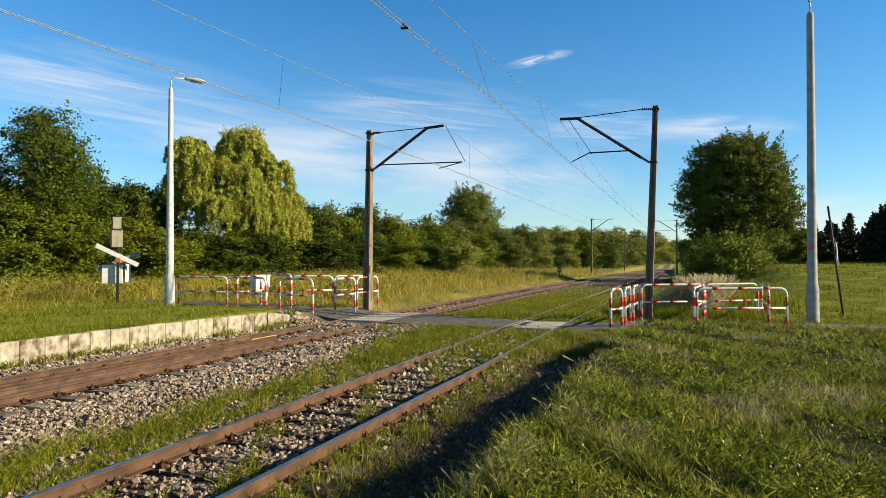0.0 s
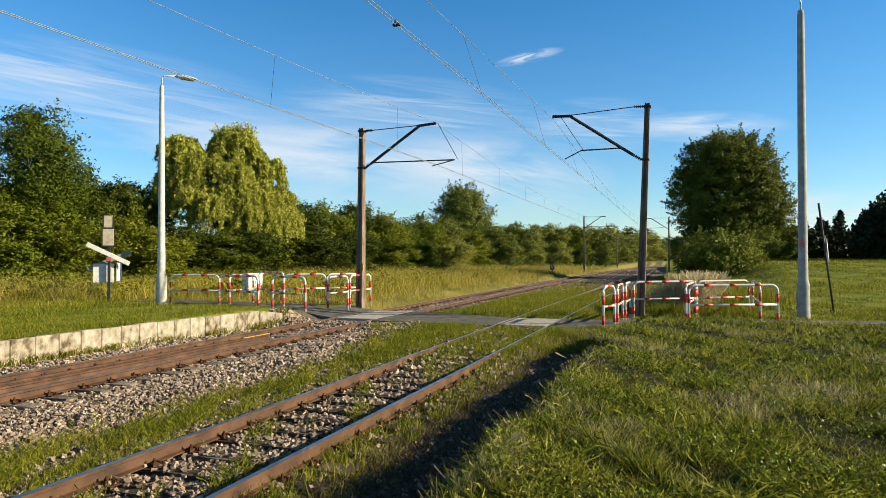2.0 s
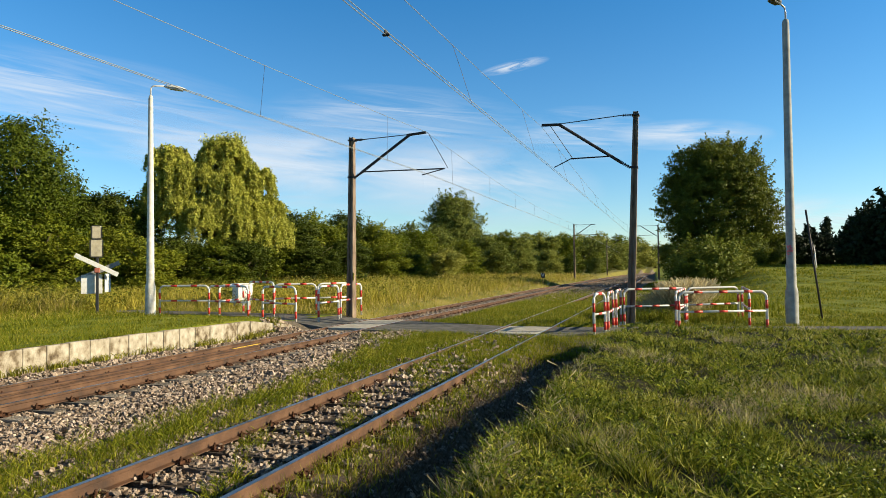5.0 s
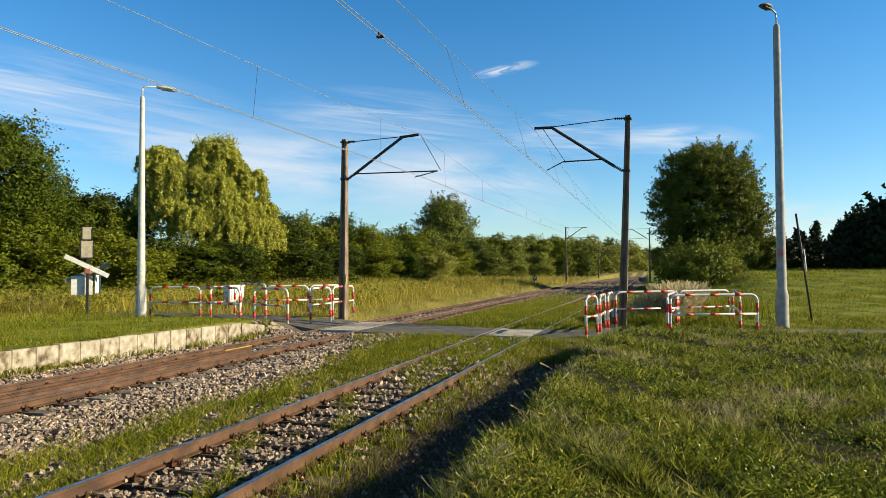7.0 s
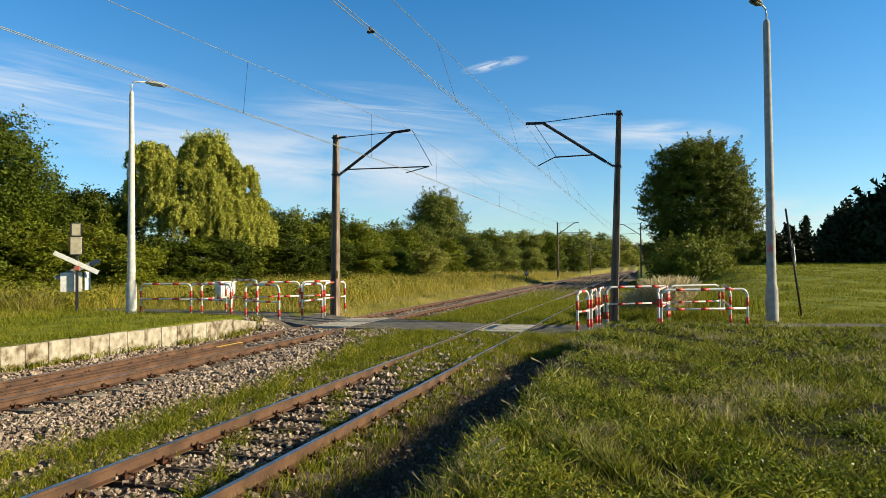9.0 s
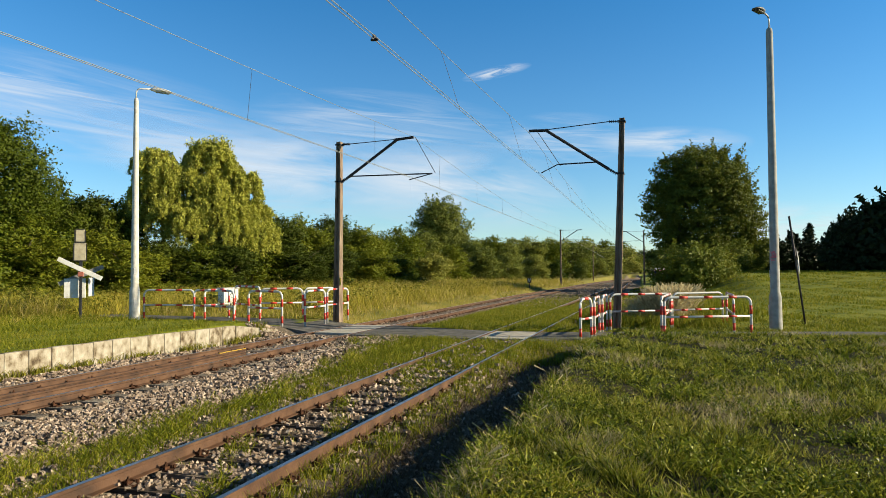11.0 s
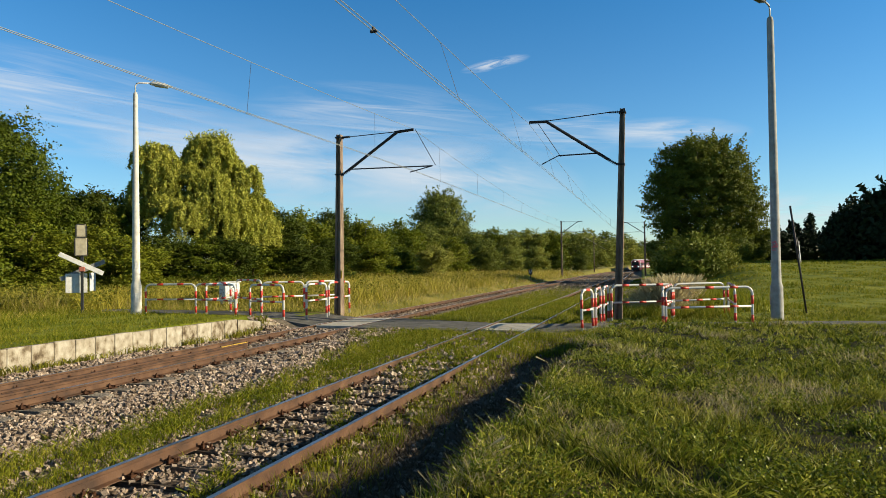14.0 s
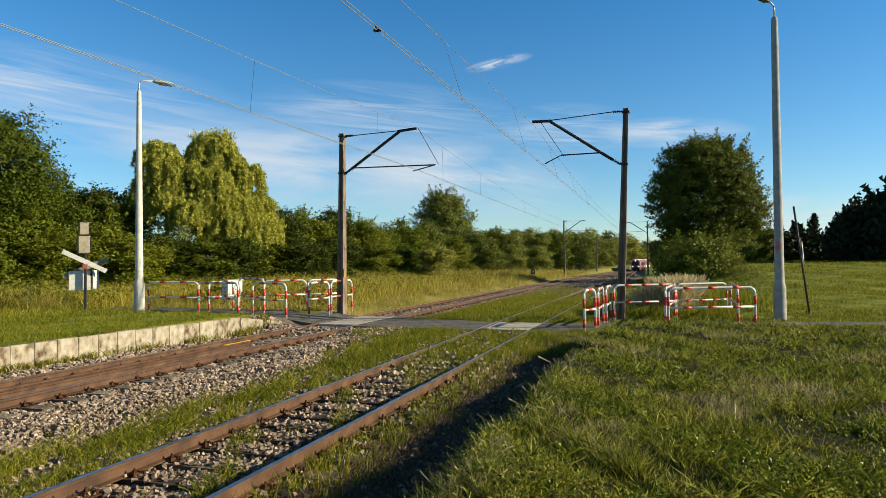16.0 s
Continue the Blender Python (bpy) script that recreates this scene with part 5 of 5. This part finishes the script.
    x = np.where(k < 0.62, -6.35 + RNG.normal(size=n) * 0.42, np.where(k < 0.9, RNG.uniform(-5.1, -3.8, n), RNG.normal(size=n) * 0.28 - 3.3))
    patch = rough2(x * 1.6, y, 2.2)
    inner = (x > -5.15) & (x < -3.7)
    full = smooth01(y, 10, 14)
    ok = np.where(inner, (patch > 0.32 - 0.9 * full), (patch > -0.3 - 0.5 * full)) & (x > -8) & (np.abs(x + 5.2) > 0.07) & (np.abs(x + 3.695) > 0.07)
    x, y, patch, full = x[ok], y[ok], patch[ok], full[ok]
    blades("track_grass", x, y, RNG.uniform(0.06, 0.17, len(x)) * (1 + 0.35 * patch), RNG.uniform(0.004, 0.011, len(x)) * np.clip(y / 7, 1, 2.2), 0.8, M_LAWN, "grass growing through the ballast between the tracks")
    n = 90000
    y = near_y(n, 11.5, 20.5)
    x = RNG.uniform(-8.9, -1.4, n)
    ok = (np.abs(x + 5.205) > 0.045) & (np.abs(x + 3.695) > 0.045) & (RNG.random(n) < smooth01(y, 10.5, 13.5)) & off_road(x, y) & (x > -9 + (19 - y) * 0.42 + 0.9 * rough2(x, y, 2.3)) & ((x < -3.35) | (y > 15.2 + 0.6 * rough2(x, y, 1.5))) & (RNG.random(n) < 0.25 + 1.2 * np.clip(rough2(x, y, 2.6) + 0.25, 0, 1))
    x, y = x[ok], y[ok]
    blades("crossing_grass", x, y, RNG.uniform(0.06, 0.2, len(x)) * (1 - 0.35 * (np.abs(x + 4.45) < 0.7)), RNG.uniform(0.008, 0.018, len(x)), 0.8, M_LAWN, "green grass before the crossing", three=False)
    n = 60000
    y = near_y(n, 21.4, 60)
    x = RNG.uniform(-8.6, -2.4, n) + shift(y)
    ok = off_road(x, y) & (RNG.random(n) > smooth01(y, 32, 55) * 0.9)
    ok &= (np.abs(x - shift(y) + 5.205) > 0.045) & (np.abs(x - shift(y) + 3.695) > 0.045)
    x, y = x[ok], y[ok]
    blades("far_track_grass", x, y, RNG.uniform(0.1, 0.22, len(x)), 0.0008 * y * RNG.uniform(0.6, 1.4, len(x)), 0.6, M_LAWN, "grass over the far side of the overgrown track", three=False)
    # tufts at the foot of the platform
    n = 60
    cy = RNG.uniform(7, 19, n)
    cx = -12.42 + RNG.normal(size=n) * 0.06 + 0.42 * np.clip((cy - 12) / 6, 0, 2) ** 1.5
    m = 26
    x, y = np.repeat(cx, m) + RNG.normal(size=n * m) * 0.08, np.repeat(cy, m) + RNG.normal(size=n * m) * 0.14
    blades("wall_tufts", x, y, RNG.uniform(0.06, 0.22, n * m), RNG.uniform(0.012, 0.03, n * m), 0.8, M_LEAF_YELLOW, "green tufts along the platform wall", "weeds", dz=0.06)


build_grass()


# ---- train ----
def build_train():
    train = thing("train", "red and white electric passenger train approaching on the track", "train")
    for car, y0 in enumerate((0.0, 19.5)):
        body = bmesh.new()
        prof = [(-1.42, 0.35), (1.42, 0.35), (1.45, 1.6), (1.38, 2.9), (1.05, 3.55), (0.5, 3.8), (-0.5, 3.8), (-1.05, 3.55), (-1.38, 2.9), (-1.45, 1.6)]
        stops = [(y0 + 0.0, 0.86, 0.0), (y0 + 0.7, 0.97, 0.0), (y0 + 1.4, 1.0, 0.0), (y0 + 19.0, 1.0, 0.0)] if car == 0 else [(y0, 1, 0), (y0 + 19, 1, 0)]
        rings = [[body.verts.new((px * s, yy, 0.35 + (pz - 0.35) * (0.93 if s < 0.9 else 1))) for px, pz in prof] for yy, s, _ in stops]
        for a, b in zip(rings, rings[1:]):
            for k in range(10):
                f = body.faces.new((a[k], b[k], b[(k + 1) % 10], a[(k + 1) % 10]))
                f.material_index = 1 if k in (4, 5, 6) else 0
        body.faces.new(rings[0])
        body.faces.new(rings[-1][::-1])
        bmesh.ops.recalc_face_normals(body, faces=body.faces)
        b = part("car_body", body, [M_TRAIN_RED, M_GREY], train, "red painted rail car body")
        for side in (-1, 1):
            for k in range(7):
                bm = bmesh.new()
                box(bm, (side * 1.425, y0 + 3.2 + k * 2.2, 2.25), (0.05, 1.5, 0.85), bevel=0.02)
                part("side_window", bm, M_BLACK, b)
            bm = bmesh.new()
            box(bm, (side * 1.45, y0 + 9.8, 1.35), (0.03, 17.5, 0.55))
            part("white_stripe", bm, M_WHITE, b)
            bm = bmesh.new()
            box(bm, (side * 1.44, y0 + 2.0, 2.1), (0.05, 1.0, 2.4))
            part("white_panel", bm, M_WHITE, b)
        for yy in (3.2, 15.8):
            bm = bmesh.new()
            box(bm, (0, y0 + yy, 0.42), (2.0, 2.6, 0.5), bevel=0.08)
            for wy in (-1.0, 1.0):
                for side in (-1, 1):
                    tube(bm, [(side * 0.72, y0 + yy + wy, 0.45), (side * 0.84, y0 + yy + wy, 0.45)], 0.45, 14)
            part("bogie", bm, M_IRON, train)
    bm = bmesh.new()
    box(bm, (0, -0.02, 2.35), (2.1, 0.1, 1.0), bevel=0.05)
    part("windscreen", bm, M_BLACK, train, "dark wide windscreen")
    bm = bmesh.new()
    box(bm, (0, -0.05, 0.75), (2.3, 0.14, 0.7), bevel=0.05)
    part("dark_skirt", bm, M_BLACK, train)
    glow = bpy.data.materials.new("headlight")
    glow.use_nodes = True
    gb = glow.node_tree.nodes["Principled BSDF"]
    gb.inputs["Emission Color"].default_value, gb.inputs["Emission Strength"].default_value = (1, 0.95, 0.85, 1), 1.0
    for x, z in ((-0.95, 1.4), (0.95, 1.4), (0, 3.2)):
        bm = bmesh.new()
        tube(bm, [(x, -0.12, z), (x, 0.1, z)], 0.17, 12)
        part("headlight", bm, glow, train, "lit white headlight")
    for side in (-1, 1):
        bm = bmesh.new()
        box(bm, (side * 0.95, -0.03, 1.45), (0.75, 0.08, 0.5), bevel=0.04)
        part("white_cheek", bm, M_WHITE, train)
    return train


TRAIN = build_train()


# ---- clouds ----
def cloud_material(name, seed, stretch, lo, hi, power):
    m = bpy.data.materials.new(name)
    m.use_nodes = True
    n, ln = m.node_tree.nodes, m.node_tree.links.new
    n.remove(n["Principled BSDF"])
    tc = n.new("ShaderNodeTexCoord")
    mp = n.new("ShaderNodeMapping")
    mp.inputs["Scale"].default_value = stretch
    mp.inputs["Location"].default_value = (seed, seed * 1.7, 0)
    ln(tc.outputs["Generated"], mp.inputs[0])
    tx = n.new("ShaderNodeTexNoise")
    tx.inputs["Scale"].default_value, tx.inputs["Detail"].default_value, tx.inputs["Roughness"].default_value, tx.inputs["Distortion"].default_value = 1.0, 9, 0.6, 0.7
    ln(mp.outputs[0], tx.inputs["Vector"])
    mr = n.new("ShaderNodeMapRange")
    mr.inputs["From Min"].default_value, mr.inputs["From Max"].default_value = lo, hi
    mr.interpolation_type = "SMOOTHSTEP"
    ln(tx.outputs[0], mr.inputs["Value"])
    # fades towards the rim
    ds = n.new("ShaderNodeVectorMath")
    ds.operation = "DISTANCE"
    ds.inputs[1].default_value = (0.5, 0.5, 0.5)
    fl = n.new("ShaderNodeVectorMath")
    fl.operation = "MULTIPLY_ADD"
    fl.inputs[1].default_value, fl.inputs[2].default_value = (1, 0, 1), (0, 0.5, 0)
    ln(tc.outputs["Generated"], fl.inputs[0])
    ln(fl.outputs[0], ds.inputs[0])
    rim = n.new("ShaderNodeMapRange")
    rim.inputs["From Min"].default_value, rim.inputs["From Max"].default_value = 0.5, 0.12
    ln(ds.outputs["Value"], rim.inputs["Value"])
    mu = n.new("ShaderNodeMath")
    mu.operation = "MULTIPLY"
    ln(mr.outputs[0], mu.inputs[0])
    ln(rim.outputs[0], mu.inputs[1])
    m2 = n.new("ShaderNodeMath")
    m2.operation = "MULTIPLY"
    m2.inputs[1].default_value = power
    ln(mu.outputs[0], m2.inputs[0])
    em, tr, mx = n.new("ShaderNodeEmission"), n.new("ShaderNodeBsdfTransparent"), n.new("ShaderNodeMixShader")
    em.inputs[0].default_value, em.inputs[1].default_value = (0.88, 0.94, 1.0, 1), 0.43
    ln(m2.outputs[0], mx.inputs[0])
    ln(tr.outputs[0], mx.inputs[1])
    ln(em.outputs[0], mx.inputs[2])
    ln(mx.outputs[0], n["Material Output"].inputs[0])
    return m


CLOUDS = []


def cloud(az, el, wide, tall, roll, mat, label, far=4200):
    """A far wisp, by its direction in degrees (az to the left of +y) and size in degrees."""
    d = Vector((-math.sin(radians(az)) * math.cos(radians(el)), math.cos(radians(az)) * math.cos(radians(el)), math.sin(radians(el))))
    p = d * far
    w, t = far * math.tan(radians(wide / 2)), far * math.tan(radians(tall / 2))
    bm = bmesh.new()
    nx = 8
    lo = [bm.verts.new((-w + 2 * w * k / nx, 0, -t)) for k in range(nx + 1)]
    hi = [bm.verts.new((-w + 2 * w * k / nx, 0, t)) for k in range(nx + 1)]
    for k in range(nx):
        bm.faces.new((lo[k], lo[k + 1], hi[k + 1], hi[k]))
    ob = new("cloud", finish(bm, "cloud", mat))
    ob.matrix_basis = Matrix.Translation(p) @ pose(0, 0, 0, -el, 0, az) @ pose(0, 0, 0, 0, roll, 0)
    tagged(ob, label, "cloud", "clouds", "structure")
    CLOUDS.append((ob, ob.matrix_basis.copy(), az))


WISP = cloud_material("thin_cirrus", 3.1, (1.6, 1, 5.5), 0.36, 0.78, 0.85)
VEIL = cloud_material("cloud_veil", 7.7, (1.5, 1, 3.0), 0.28, 0.66, 0.95)
SPOT = cloud_material("bright_wisp", 1.3, (2.5, 1, 2.4), 0.34, 0.66, 0.85)
cloud(12.14, 16.63, 6.0, 1.2, -12, SPOT, "small bright white cirrus wisp")
cloud(44.74, 12.19, 30.0, 9.2, 6, WISP, "thin streaky white cirrus")
cloud(28.30, 8.34, 31.0, 8.2, 4, VEIL, "soft white cloud veil above the trees")
cloud(15.75, 7.20, 22.3, 8.2, 6, VEIL, "soft white cloud veil above the trees")
cloud(6.33, 10.92, 12.6, 5.3, 4, WISP, "thin white cirrus behind the masts")
cloud(-1.97, 10.29, 12.6, 2.9, 4, VEIL, "thin white cirrus behind the large tree")
cloud(-10.06, 3.12, 14.5, 4.4, 0, VEIL, "pale cloud near the horizon")
cloud(35.74, 9.72, 20.3, 6.8, 4, WISP, "thin streaky white cirrus")
cloud(50.14, 13.65, 15.5, 4.4, 4, WISP, "thin streaky white cirrus")
cloud(21.56, 12.41, 24.2, 6.8, 5, WISP, "thin streaky white cirrus")


def motions():
    """The train comes round the bend and halts in view; the clouds drift."""
    rows = []
    for t in np.arange(0, 16.01, 0.5):
        y = 220 + 20 * max(0.0, 14.4 - t)
        x = RIGHT_X + float(shift(y))
        y2 = y + 19
        x2 = RIGHT_X + float(shift(y2))
        rows.append((float(t), pose(x, y, float(fall(y)), 0, 0, math.degrees(math.atan2(x - x2, y2 - y)))))
    walk(TRAIN, rows)
    for ob, m, az in CLOUDS:
        side = Vector((-math.cos(radians(az)), -math.sin(radians(az)), 0))
        walk(ob, [(0.0, m), (14.4, Matrix.Translation(side * 75) @ m), (16.0, Matrix.Translation(side * 75) @ m)])


motions()
